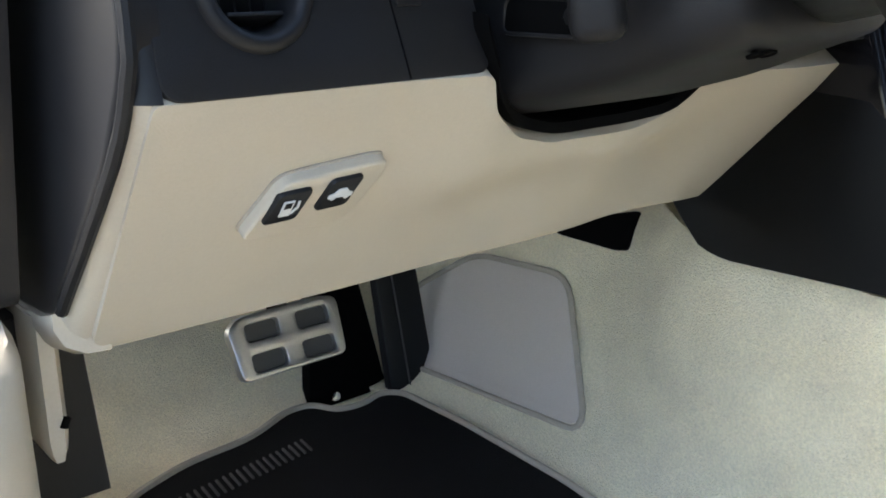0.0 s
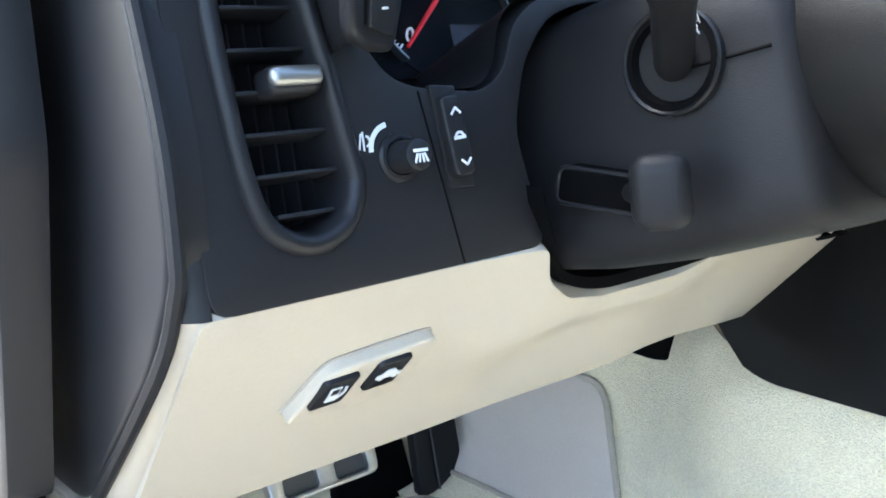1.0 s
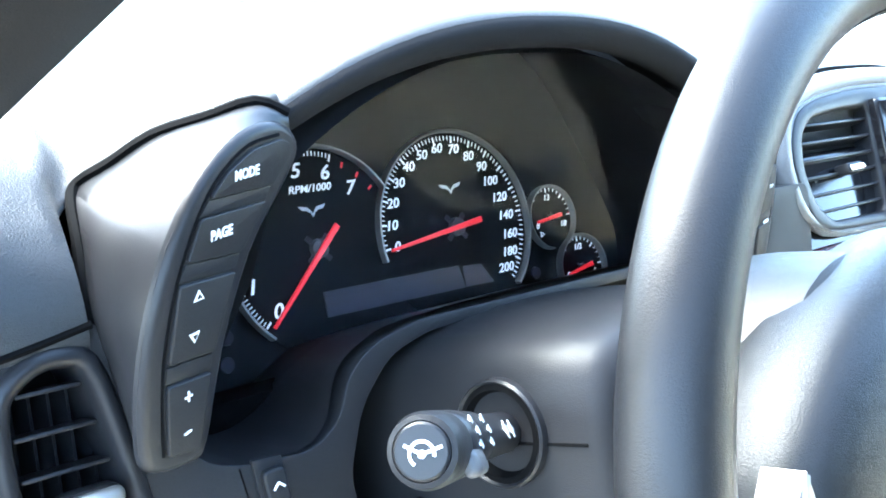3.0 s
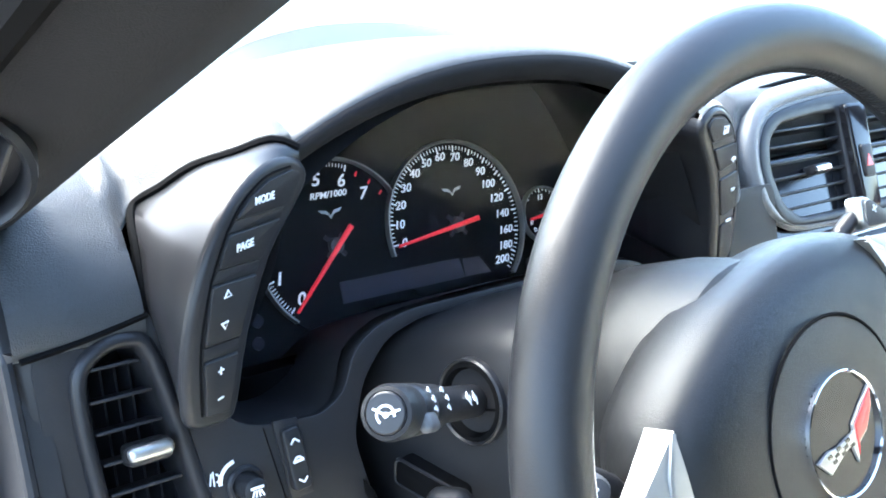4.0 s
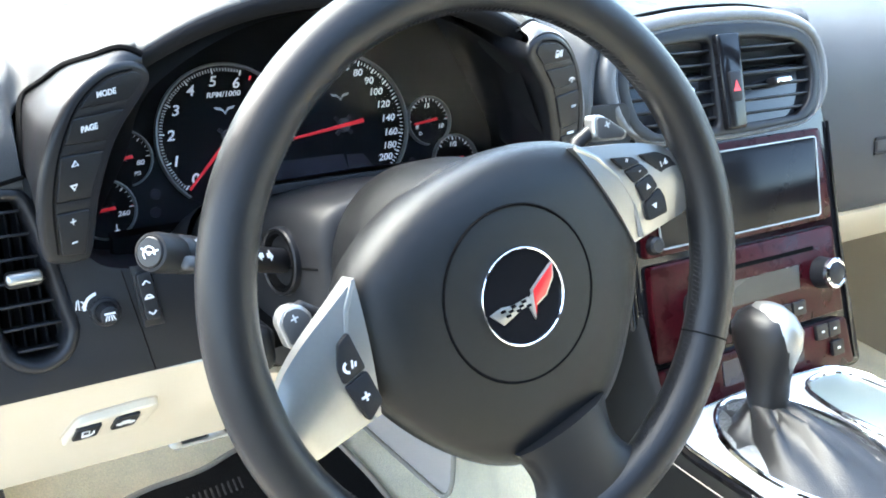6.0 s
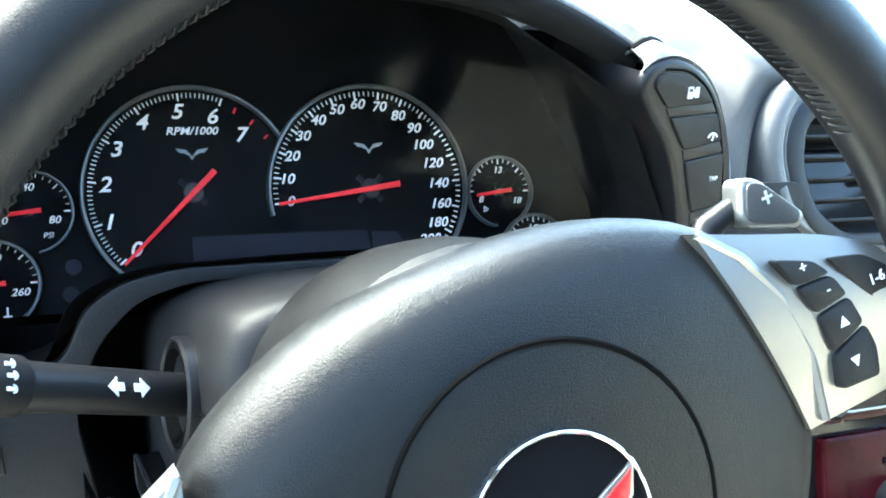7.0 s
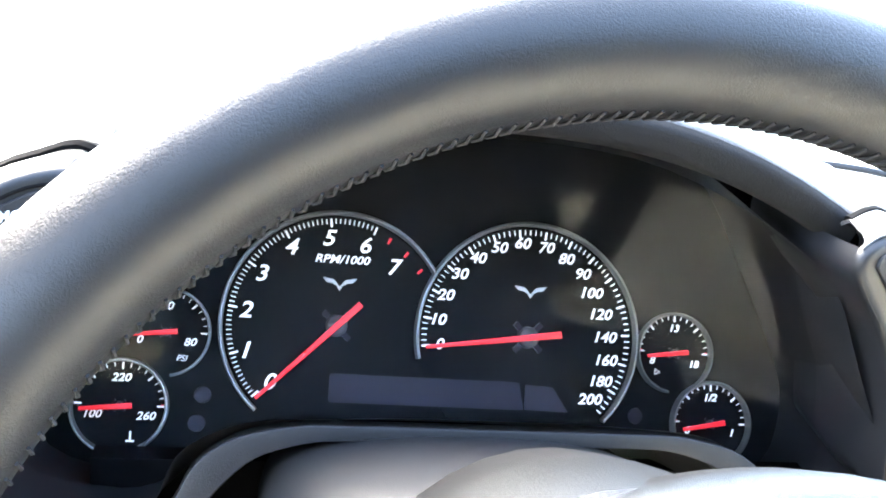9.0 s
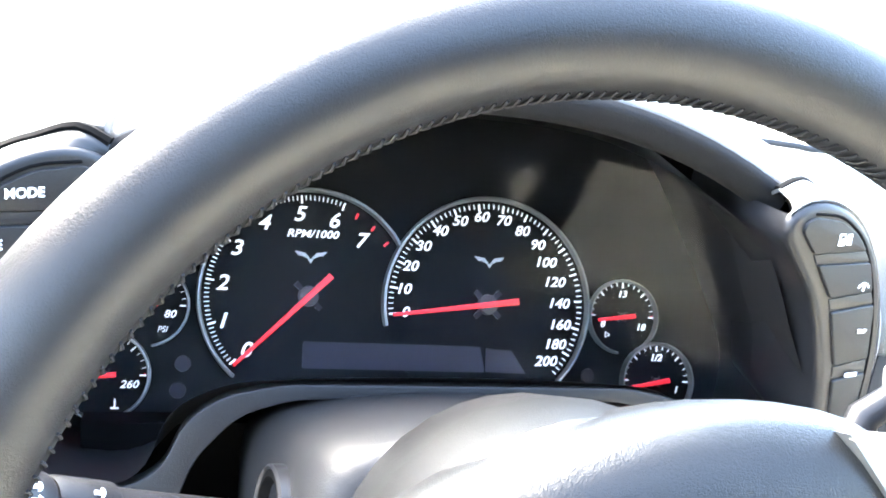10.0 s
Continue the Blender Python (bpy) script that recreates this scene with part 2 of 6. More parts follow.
def letters(name, body, size, frame_, mat, parent, shear=0.0, depth=0.0002, wide=1.0, bold=0.0):
    """Text in the built-in font, centred on the frame, as a mesh part."""
    c = bpy.data.curves.new("tmp", "FONT")
    c.body, c.size, c.align_x, c.align_y, c.shear, c.extrude = body, size, "CENTER", "CENTER", shear, depth
    c.offset = bold
    c.resolution_u = 3
    o = bpy.data.objects.new("tmp", c)
    scene.collection.objects.link(o)
    dg = bpy.context.evaluated_depsgraph_get()
    me = bpy.data.meshes.new_from_object(o.evaluated_get(dg))
    bm = bmesh.new()
    bm.from_mesh(me)
    bpy.data.objects.remove(o)
    bpy.data.curves.remove(c)
    bpy.data.meshes.remove(me)
    bm.transform(frame_ @ Matrix.Diagonal((wide, 1, 1, 1)))
    return part(name, bm, mat, parent, smooth=False)


def shift(frame_, u=0, v=0, w=0, turn=0):
    return frame_ @ pose(u, v, w, 0, 0, turn)


def flip(pts):
    """An outline mirrored about x = 0, kept in the same sense."""
    return [(-u, *rest) for u, *rest in reversed(pts)]


def mark(name, outlines, frame_, mat, parent, h=0.0003):
    """Thin printed shapes as one mesh."""
    bm = bmesh.new()
    for o in outlines:
        sheet(o, frame_, -0.0002, h, bm=bm)
    return part(name, bm, mat, parent, smooth=False)


def bar(x0, y0, x1, y1, w):
    d = Vector((x1 - x0, y1 - y0)).normalized()
    s = Vector((-d.y, d.x)) * w / 2
    return [(x0 + s.x, y0 + s.y), (x0 - s.x, y0 - s.y), (x1 - s.x, y1 - s.y), (x1 + s.x, y1 + s.y)]


def arc(cx, cy, r0, r1, a0, a1, n=14):
    return ellipse(cx, cy, r1, n=n, a0=a0, a1=a1) + ellipse(cx, cy, r0, n=n, a0=a1, a1=a0)

# ---- dashboard ----
FN = (0, -1, 0.25)                                   # the lower front face
FACE = plane((0.0065, 0.373, 0.451), FN)
FS = math.sqrt(1 + 0.25 ** 2)
KN = (0, -1, -0.737)                                  # the knee panel
KNEE = plane((0.004, 0.3715, 0.450), KN)
KS = math.sqrt(1 + 0.737 ** 2) * 0.937


def on_face(pts):
    return [(x, (z - 0.46) * FS) for x, z in pts]


def on_knee(pts):
    return [(x, (z - 0.459) * KS) for x, z in pts]


dash = thing("dashboard", (0.41, 0.6, 0.45), "black grained dashboard with a hooded gauge binnacle and cream lower panel", "dashboard", kind="structure")


def lip_height(x):
    return 0.657 + 0.040 * (1 - (abs(x) / 0.152) ** 2.3)


GAP = [(-0.226, 0.616, 0.430), (-0.218, 0.620, 0.436), (-0.208, 0.626, 0.447), (-0.199, 0.635, 0.437), (-0.188, 0.647, 0.423), (-0.172, 0.655, 0.408), (-0.158, 0.661, 0.400), (-0.149, 0.663, 0.397)]


def gap_at(x):
    """Height and depth of the pod's upper gap at x."""
    for (x0, z0, y0), (x1, z1, y1) in zip(GAP, GAP[1:]):
        if x <= x1:
            k = max(0.0, (x - x0) / (x1 - x0))
            return z0 + (z1 - z0) * k, y0 + (y1 - y0) * k
    return GAP[-1][1:]


def profile(x):
    """Eight points (y, z) across the upper pad at x."""
    if x <= -0.2205 or 0.2140 <= x < 0.262:
        low = [(0.417, 0.574), (0.404, 0.5755), (0.4065, 0.590), (0.4180, 0.607), (0.437, 0.622), (0.466, 0.636), (0.54, 0.650), (0.745, 0.615)]
        k = min(1.0, max(0.0, (x - 0.222) / 0.036))
        k = k * k * (3 - 2 * k)
        return [(y + (y1 - y) * k, z + (z1 - z) * k) for (y, z), (y1, z1) in zip(low, profile(0.30) if k else low)]
    if abs(x) < 0.146:
        z = lip_height(x)
        return [(0.455, z - 0.010), (0.438, z - 0.013), (0.412, z - 0.0185), (0.402, z - 0.009), (0.408, z - 0.001), (0.445, z + 0.001), (0.56, 0.5 * z + 0.332), (0.745, 0.615)]
    if x < 0.262:
        z, y = gap_at(x if x < 0 else -x - 0.0065)
        return [(y + 0.020, z - 0.010), (y + 0.010, z - 0.009), (y + 0.004, z - 0.007), (y + 0.001, z - 0.003), (y + 0.006, z + 0.0015), (y + 0.035, z + 0.006 + (0.66 - z) * 0.4), (0.56, 0.660), (0.745, 0.615)]
    if x < 0.525:
        z = 0.648
        return [(0.46, 0.53), (0.445, 0.56), (0.438, 0.60), (0.436, z - 0.015), (0.443, z - 0.003), (0.47, z + 0.002), (0.56, 0.652), (0.745, 0.615)]
    k = min(1, max(0, (x - 0.54) / 0.08))
    return [(0.425 - 0.01 * k, 0.425), (0.405 - 0.008 * k, 0.44), (0.402 - 0.005 * k, 0.49), (0.408, 0.54), (0.425, 0.59), (0.47, 0.628), (0.57, 0.642), (0.745, 0.615)]


XS = [-0.279, -0.270, -0.258, -0.245, -0.237, -0.230, -0.2255, -0.2207, -0.218, -0.213, -0.207, -0.202, -0.195, -0.188, -0.18, -0.172, -0.165, -0.158, -0.152, -0.1475] + steps(-0.1459, 0.1459, 24) + [0.1475, 0.152, 0.158, 0.165, 0.172, 0.18, 0.188, 0.195, 0.1965, 0.2015, 0.2075, 0.2130, 0.2145, 0.218, 0.222, 0.228, 0.234, 0.240, 0.246, 0.252, 0.258, 0.275, 0.29] + steps(0.31, 0.51, 6) + [0.518, 0.526, 0.54, 0.56, 0.585] + steps(0.61, 1.02, 10) + [1.035, 1.045]
cols = []
for x in XS:
    pr = curve([(y, z) for y, z in profile(x)], 5)
    cols.append([(x, y, z) for y, z in pr])
pad = bmesh.new()
grid = [[pad.verts.new(p) for p in col] for col in cols]
for i in range(len(cols) - 1):
    for j in range(len(cols[0]) - 1):
        pad.faces.new((grid[i][j], grid[i + 1][j], grid[i + 1][j + 1], grid[i][j + 1]))
bmesh.ops.solidify(pad, geom=pad.faces[:], thickness=0.002)
upper_pad = part("upper_pad", pad, PAD, dash, "black leather-grained upper pad with gauge hood", smooth=60)
# added dark skin paints the shade under the hood, wrapped round its lip
hood = []
for x in steps(-0.1455, 0.1455, 30):
    z = lip_height(x)
    hood.append([(x, y, h) for y, h in curve([(0.456, z - 0.0112), (0.438, z - 0.0142), (0.4115, z - 0.0200), (0.4005, z - 0.0095), (0.4030, z - 0.0035)], 4)])
part("hood_shade", skin(lambda i, j: hood[i][j], range(len(hood)), range(len(hood[0])), 0.0006), HEAD, dash, "added dark skin under the gauge hood, coloured for its shade", smooth=70)

# walls of the gauge recess
front_loop = [(0, 0.683), (0.05, 0.680), (0.09, 0.668), (0.125, 0.650), (0.146, 0.632), (0.160, 0.60), (0.185, 0.553), (0.188, 0.538), (0.176, 0.529), (0.142, 0.526), (0.128, 0.534), (0.12, 0.553), (0.105, 0.563), (0.08, 0.568), (0, 0.570)]
back_loop = [(0, 0.695), (0.05, 0.692), (0.10, 0.680), (0.135, 0.655), (0.155, 0.630), (0.170, 0.60), (0.193, 0.55), (0.196, 0.525), (0.185, 0.498), (0.15, 0.487), (0.125, 0.490), (0.105, 0.497), (0.09, 0.505), (0.07, 0.511), (0, 0.513)]
TC = math.tan(radians(20))


def dial_y(z):
    return 0.523 + (z - 0.58) * TC


fl = front_loop + [(-x, z) for x, z in front_loop[-2:0:-1]]
bl = back_loop + [(-x, z) for x, z in back_loop[-2:0:-1]]
r0 = curve([(x, (0.397 + 0.2 * (z - 0.6) if z > 0.575 else 0.373 + 0.25 * (z - 0.46)) + 0.001, z - 0.0085) for x, z in fl], 3, True)
r2 = curve([(x, dial_y(z) + 0.004, z) for x, z in bl], 3, True)
r1 = [tuple(Vector(a) * 0.5 + Vector(b) * 0.5) for a, b in zip(r0, r2)]
part("binnacle_lining", loft([r0, r1, r2], caps=False), BLACK, dash, "matte black lining of the gauge recess", smooth=50)

# lower front face with the vent opening and the arch over the steering column
VENT = [(-0.2605, 0.566), (-0.252, 0.580), (-0.2375, 0.5835), (-0.2265, 0.573), (-0.2135, 0.507), (-0.2122, 0.4945), (-0.2180, 0.4825), (-0.2325, 0.4765), (-0.2465, 0.4815), (-0.2542, 0.4935), (-0.2585, 0.520)]
vent_hole = curve(on_face(VENT), 4, True)
brow = [(-0.214, 0.594), (-0.203, 0.55), (-0.190, 0.533), (-0.176, 0.528), (-0.142, 0.525), (-0.128, 0.533), (-0.12, 0.552), (-0.105, 0.562), (-0.08, 0.567)]
arch = [(-0.074, 0.5610), (-0.098, 0.5545), (-0.1155, 0.5365), (-0.1255, 0.508), (-0.115, 0.458)]
front = [(-0.279, 0.586)] + brow + [(-x, z) for x, z in reversed(brow)] + [(0.262, 0.594), (0.262, 0.457)] + [(-x, z) for x, z in reversed(arch)] + arch + [(-0.277, 0.457)]
part("front_panel", sheet(rounded(on_face(front), 0.009), FACE, -0.012, 0.0, holes=[vent_hole], bevel=0.003, seg=3), BLACK, dash)
# rounded corner strip between the front face and the end panel
strip = []
for z in steps(0.448, 0.577, 8):
    y = 0.373 + 0.25 * (z - 0.451)
    strip.append([(-0.2700, y + 0.0006, z), (-0.2745, y + 0.0012, z), (-0.279, y + 0.004, z), (-0.2815, y + 0.009, z), (-0.282, y + 0.018, z), (-0.270, y + 0.018, z)])
part("corner_trim", loft(strip), SATIN, dash)
# seam under the upper pad and the seam between the vent panel and the switch panel
part("seam", tube(curve([(-0.2765, 0.4025, 0.5755), (-0.249, 0.4035, 0.579), (-0.2195, 0.405, 0.5845)], 4), 0.0016, 6), DEEP, dash)
part("seam", tube([FACE @ Vector((u, v, 0.0002)) for u, v in on_face([(-0.1765, 0.527), (-0.1635, 0.458)])], 0.0004, 5), DEEP, dash)

# end panel that faces the door opening
END = [(0.424, 0.592), (0.410, 0.575), (0.398, 0.548), (0.383, 0.508), (0.3775, 0.472), (0.380, 0.457), (0.398, 0.424), (0.468, 0.342), (0.483, 0.334), (0.545, 0.327), (0.70, 0.34), (0.72, 0.60), (0.60, 0.64), (0.45, 0.645)]
ENDF = plane((-0.2795, 0, 0), (-1, 0, 0), (0, -1, 0))
end_pts = [(-y, z) for y, z in rounded(END, 0.014)]
part("end_panel", sheet(end_pts, ENDF, -0.012, 0.0035, bevel=0.003, seg=3), SATIN, dash, "smooth charcoal dash end panel", smooth=50)
part("end_piping", tube([ENDF @ Vector((u, v, 0.002)) for u, v in curve([(-y + 0.004, z) for y, z in END[1:8]], 4)], 0.003, 8), BLACK, dash)

# ---- cream knee panel ----
knee = thing("knee_panel", (0, 0.41, 0.38), "cream moulded lower dash panel under the steering column", "panel")
knee_out = rounded(on_knee([(-0.2775, 0.4565), (-0.112, 0.4575), (-0.098, 0.437), (-0.070, 0.419), (-0.035, 0.4085), (0.040, 0.4085), (0.070, 0.413), (0.079, 0.436), (0.250, 0.4375), (0.260, 0.424), (0.230, 0.317), (-0.262, 0.316), (-0.272, 0.322)]),
                   [0.004, 0.006, 0.008, 0.01, 0.008, 0.008, 0.01, 0.008, 0.01, 0.006, 0.008, 0.012, 0.012])


def knee_frame_lift(u, v):
    # a hollow beside the column and a fuller middle
    z = 0.459 + v / KS
    s = -0.012 * math.exp(-((u - 0.125) / 0.05) ** 2 - ((z - 0.375) / 0.055) ** 2)
    s += -0.006 * math.exp(-((u + 0.045) / 0.05) ** 2 - ((z - 0.362) / 0.035) ** 2)
    s += 0.006 * math.exp(-((u - 0.01) / 0.10) ** 2 - ((z - 0.398) / 0.014) ** 2)
    return s + 0.007 * math.exp(-((u + 0.088) / 0.042) ** 2 - ((z - 0.41) / 0.05) ** 2)


def shell(outline, frame_, back, lift, bevel, cell):
    """A panel whose front, cut into cells, is lifted by lift(u, v)."""
    own = bmesh.new()
    own.faces.new([own.verts.new((u, v, 0)) for u, v in outline])
    bmesh.ops.triangulate(own, faces=own.faces[:])
    for _ in range(4):
        bmesh.ops.subdivide_edges(own, edges=[e for e in own.edges if e.calc_length() > cell], cuts=1)
        bmesh.ops.triangulate(own, faces=own.faces[:])
    got = bmesh.ops.extrude_face_region(own, geom=own.faces[:])
    top = {g for g in got["geom"] if isinstance(g, bmesh.types.BMVert)}
    for v in own.verts:
        v.co.z = lift(v.co.x, v.co.y) if v in top else back
    rim = [e for e in own.edges if e.verts[0] in top and e.verts[1] in top and sum(all(q in top for q in f.verts) for f in e.link_faces) == 1]
    bmesh.ops.bevel(own, geom=rim, offset=bevel, segments=3, profile=0.5, affect="EDGES", clamp_overlap=True)
    own.transform(frame_)
    return own


part("panel", shell(knee_out, KNEE, -0.016, knee_frame_lift, 0.006, 0.014), CREAM, knee, smooth=45)
# the side that wraps round to the end panel
wrap = []
for k in steps(0, 1, 10):
    y, z = 0.3735 + (0.4735 - 0.3735) * k, 0.4465 + (0.316 - 0.4465) * k
    wrap.append([(-0.262, y + 0.003, z - 0.0005), (-0.2705, y + 0.001, z), (-0.2765, y + 0.003, z + 0.002), (-0.2805, y + 0.0065, z + 0.005), (-0.2815, y + 0.011, z + 0.008), (-0.262, y + 0.014, z + 0.008)])
part("side_wrap", loft(wrap), CREAM, knee)
low = []
for y, z in ((0.468, 0.328), (0.484, 0.322), (0.51, 0.319), (0.55, 0.318), (0.60, 0.320)):
    low.append([(-0.258, y, z - 0.012), (-0.270, y, z - 0.011), (-0.280, y, z - 0.005), (-0.2845, y, z + 0.004), (-0.2845, y, z + 0.012), (-0.264, y, z + 0.012)])
part("side_wrap", loft(low), CREAM, knee)
# switch plate with the two release buttons
plate_pts = rounded(on_knee([(-0.2205, 0.3825), (-0.2095, 0.4140), (-0.165, 0.4190), (-0.156, 0.4190), (-0.1545, 0.413), (-0.161, 0.3895), (-0.169, 0.3830)]), 0.006)
part("switch_plate", sheet(plate_pts, KNEE, -0.004, 0.0068, bevel=0.0015, seg=3), CREAM, knee)
part("plate_groove", tube([KNEE @ Vector((u, v, knee_frame_lift(u, v) + 0.0004)) for u, v in plate_pts], 0.0009, 6, closed=True), SEAM, knee)


def release_button(cx, cz):
    pts = rounded(on_knee([(cx - 0.0102, cz - 0.0095), (cx - 0.0070, cz + 0.0078), (cx + 0.0102, cz + 0.0088), (cx + 0.0070, cz - 0.0085)]), 0.003)
    b = part("release_button", sheet(pts, KNEE, 0.002, 0.0092, bevel=0.0012), SATIN, knee, "black release button with a white symbol")
    f = shift(KNEE, cx, (cz - 0.459) * KS, 0.0094)
    return b, f


b1, f1 = release_button(-0.2040, 0.4025)
mark("symbol", [[(-0.004, -0.005), (0.0015, -0.005), (0.0015, 0.005), (-0.004, 0.005)], bar(0.002, -0.004, 0.0045, 0.0, 0.0012), bar(0.0045, 0.0, 0.004, 0.004, 0.0012)], f1, PRINT, b1)
mark("gap", [[(-0.003, 0.0005), (0.0005, 0.0005), (0.0005, 0.004), (-0.003, 0.004)]], shift(f1, 0, 0, 0.0003), SATIN, b1)
b2, f2 = release_button(-0.1778, 0.4058)
mark("symbol", [[(-0.0065, -0.002), (0.0065, -0.002), (0.0065, 0.0005), (0.004, 0.0015), (0.002, 0.004), (-0.002, 0.004), (-0.004, 0.001), (-0.0065, 0.0005)], ellipse(-0.0037, -0.0022, 0.0014, n=10), ellipse(0.0037, -0.0022, 0.0014, n=10)], f2, PRINT, b2)

# ---- side vent ----
vent = thing("air_vent", FACE @ Vector((-0.237, 0.07, 0)), "black oval side air vent with chrome-tipped louvre tab", "air vent")


def inset(pts, d):
    n = len(pts)
    c = sum((Vector(p) for p in pts), Vector((0, 0))) / n
    out = []
    for i in range(n):
        t = (Vector(pts[(i + 1) % n]) - Vector(pts[i - 1])).normalized()
        nn = Vector((-t.y, t.x))
        if nn.dot(c - Vector(pts[i])) < 0:
            nn = -nn
        out.append(tuple(Vector(pts[i]) + nn * d))
    return out


bezel = []
for d, w in ((-0.0052, -0.001), (-0.0044, 0.0012), (-0.0030, 0.0028), (-0.0012, 0.0036), (0.0006, 0.0034), (0.0022, 0.0022), (0.0034, -0.0005), (0.0042, -0.005), (0.005, -0.03)):
    bezel.append([FACE @ Vector((u, v, w)) for u, v in inset(vent_hole, d)])
part("bezel", loft(bezel, caps=False), SATIN, vent)
part("duct", sheet(vent_hole, FACE, -0.045, -0.038), DEEP, vent)


def span_at(pts, v):
    xs = []
    for i in range(len(pts)):
        (x0, y0), (x1, y1) = pts[i], pts[(i + 1) % len(pts)]
        if (y0 - v) * (y1 - v) < 0:
            xs.append(x0 + (x1 - x0) * (v - y0) / (y1 - y0))
    return (min(xs), max(xs)) if len(xs) > 1 else None


def louvre_blade(f, u0, u1, v, w, depth, thick, tilt, parent, name="louvre"):
    m = f @ pose((u0 + u1) / 2, v, w, tilt, 0, 0)
    return part(name, box(m, u1 - u0, thick, depth, thick * 0.45), SATIN, parent)


inner = inset(vent_hole, 0.0045)
for k in range(7):
    v = 0.0270 + 0.0148 * k
    got = span_at(inner, v)
    if got:
        louvre_blade(FACE, got[0], got[1], v, -0.010, 0.016, 0.0018, -8, vent)
for k in range(6):
    u = -0.253 + 0.0068 * k
    part("vane", box(FACE @ pose(u, 0.068, -0.026, 0, 12, 0), 0.0012, 0.09, 0.012), SATIN, vent)
part("louvre_tab", box(FACE @ pose(-0.2355, 0.0750, 0.001, -6, 0, 0), 0.0215, 0.0105, 0.014, 0.0032, 3), SATIN, vent)
part("tab_tip", box(FACE @ pose(-0.2355, 0.0765, 0.0072, -6, 0, 0), 0.0215, 0.0072, 0.0062, 0.0029, 4), SILVER, vent, "satin silver tip of the louvre tab")

# ---- dimmer knob and roof switch ----
dim = thing("dimmer_knob", FACE @ Vector((-0.188, 0.041, 0)), "round black lamp dimmer knob with a white symbol", "knob")
df = shift(FACE, -0.190, 0.0440)
part("collar", lathe([(0.0098, -0.002), (0.0098, 0.0008), (0.0088, 0.002), (0.0074, 0.0022), (0.0074, -0.002)], df, 28), SATIN, dim)
part("grip", lathe([(0.0066, 0.0), (0.0064, 0.010), (0.0060, 0.0130), (0.0050, 0.0138), (0.0001, 0.0140)], df, 24), BLACK, dim)
kf = shift(df, 0, 0, 0.0141)
mark("symbol", [bar(-0.0034, 0.0016, 0.0034, 0.0016, 0.0012)] + [bar(0.0012 * a, 0.0004, 0.0022 * a, -0.003, 0.0007) for a in (-1.4, -0.5, 0.5, 1.4)], kf, PRINT, dim)
mark("sweep_mark", [arc(-0.003, 0.0035, 0.0086, 0.0106, 182, 98)], df, PRINT, dim)
mark("dim_symbol", [bar(0, -0.0036, 0, 0.0036, 0.0007), bar(-0.0022, -0.003, -0.0008, 0.003, 0.0007), arc(0.001, 0, 0.0016, 0.0024, -80, 80, 8)], shift(df, -0.0157, 0.0075), PRINT, dim)

roof_switch = thing("rocker_switch", FACE @ Vector((-0.153, 0.045, 0)), "narrow black rocker switch with white car symbol", "switch")
rs = [(-0.1715, 0.529), (-0.158, 0.528), (-0.1535, 0.488), (-0.167, 0.488)]
part("surround", sheet(rounded(on_face(rs), 0.001), FACE, -0.001, 0.0014, bevel=0.0008), SATIN, roof_switch)
rf = shift(FACE, -0.1625, (0.5085 - 0.46) * FS, 0.0, 4.5)
part("rocker", sheet(rounded([(-0.0052, -0.0165), (0.0052, -0.0165), (0.0052, 0.0165), (-0.0052, 0.0165)], 0.003), rf, 0.0, 0.0042, bevel=0.0014, seg=3,
                     lift=lambda u, v: 0.0022 * abs(v) / 0.0165 if v < 0 else 0.0006 * v / 0.0165), BLACK, roof_switch)
mark("symbol", [bar(-0.0025, 0.0085, 0, 0.011, 0.0009), bar(0, 0.011, 0.0025, 0.0085, 0.0009)], shift(rf, 0, 0, 0.0060), PRINT, roof_switch)
mark("symbol", [bar(-0.003, -0.001, 0.003, -0.001, 0.0014), arc(0, -0.001, 0.0016, 0.0026, 0, 180, 8)], shift(rf, 0, 0, 0.0058), PRINT, roof_switch)
mark("symbol", [bar(-0.0025, -0.0098, 0, -0.0122, 0.0009), bar(0, -0.0122, 0.0025, -0.0098, 0.0009)], shift(rf, 0, 0, 0.0072), PRINT, roof_switch)

# ---- switch pods beside the gauges ----
# outlines (x, z) on the slanted face that is turned towards the driver
POD_FRAME = [(-0.2120, 0.5385), (-0.2178, 0.5480), (-0.2182, 0.5692), (-0.2157, 0.5879), (-0.2108, 0.6055), (-0.2034, 0.6225), (-0.1920, 0.6392), (-0.1786, 0.6499), (-0.1639, 0.6550), (-0.1509, 0.6540), (-0.1425, 0.6485),
             (-0.1410, 0.6400), (-0.1490, 0.6290), (-0.1660, 0.6080), (-0.1795, 0.5742), (-0.1868, 0.5400), (-0.1935, 0.5340)]
POD_RIM = [(-0.2100, 0.545), (-0.2105, 0.5661), (-0.2096, 0.5818), (-0.2063, 0.5985), (-0.2014, 0.6136), (-0.1937, 0.6292), (-0.1845, 0.6404), (-0.1703, 0.6488), (-0.1540, 0.6503)]
POD_BUTTONS = [[(-0.2085, 0.5440), (-0.1932, 0.5400), (-0.1880, 0.5690), (-0.2090, 0.5715)],
               [(-0.2083, 0.5790), (-0.1866, 0.5765), (-0.1762, 0.6040), (-0.2035, 0.6065)],
               [(-0.2000, 0.6135), (-0.1735, 0.6108), (-0.1610, 0.6270), (-0.1940, 0.6275)],
               [(-0.1895, 0.6335), (-0.1572, 0.6325), (-0.1478, 0.6425), (-0.1490, 0.6470), (-0.1540, 0.6490), (-0.1697, 0.6472), (-0.1815, 0.6412)]]
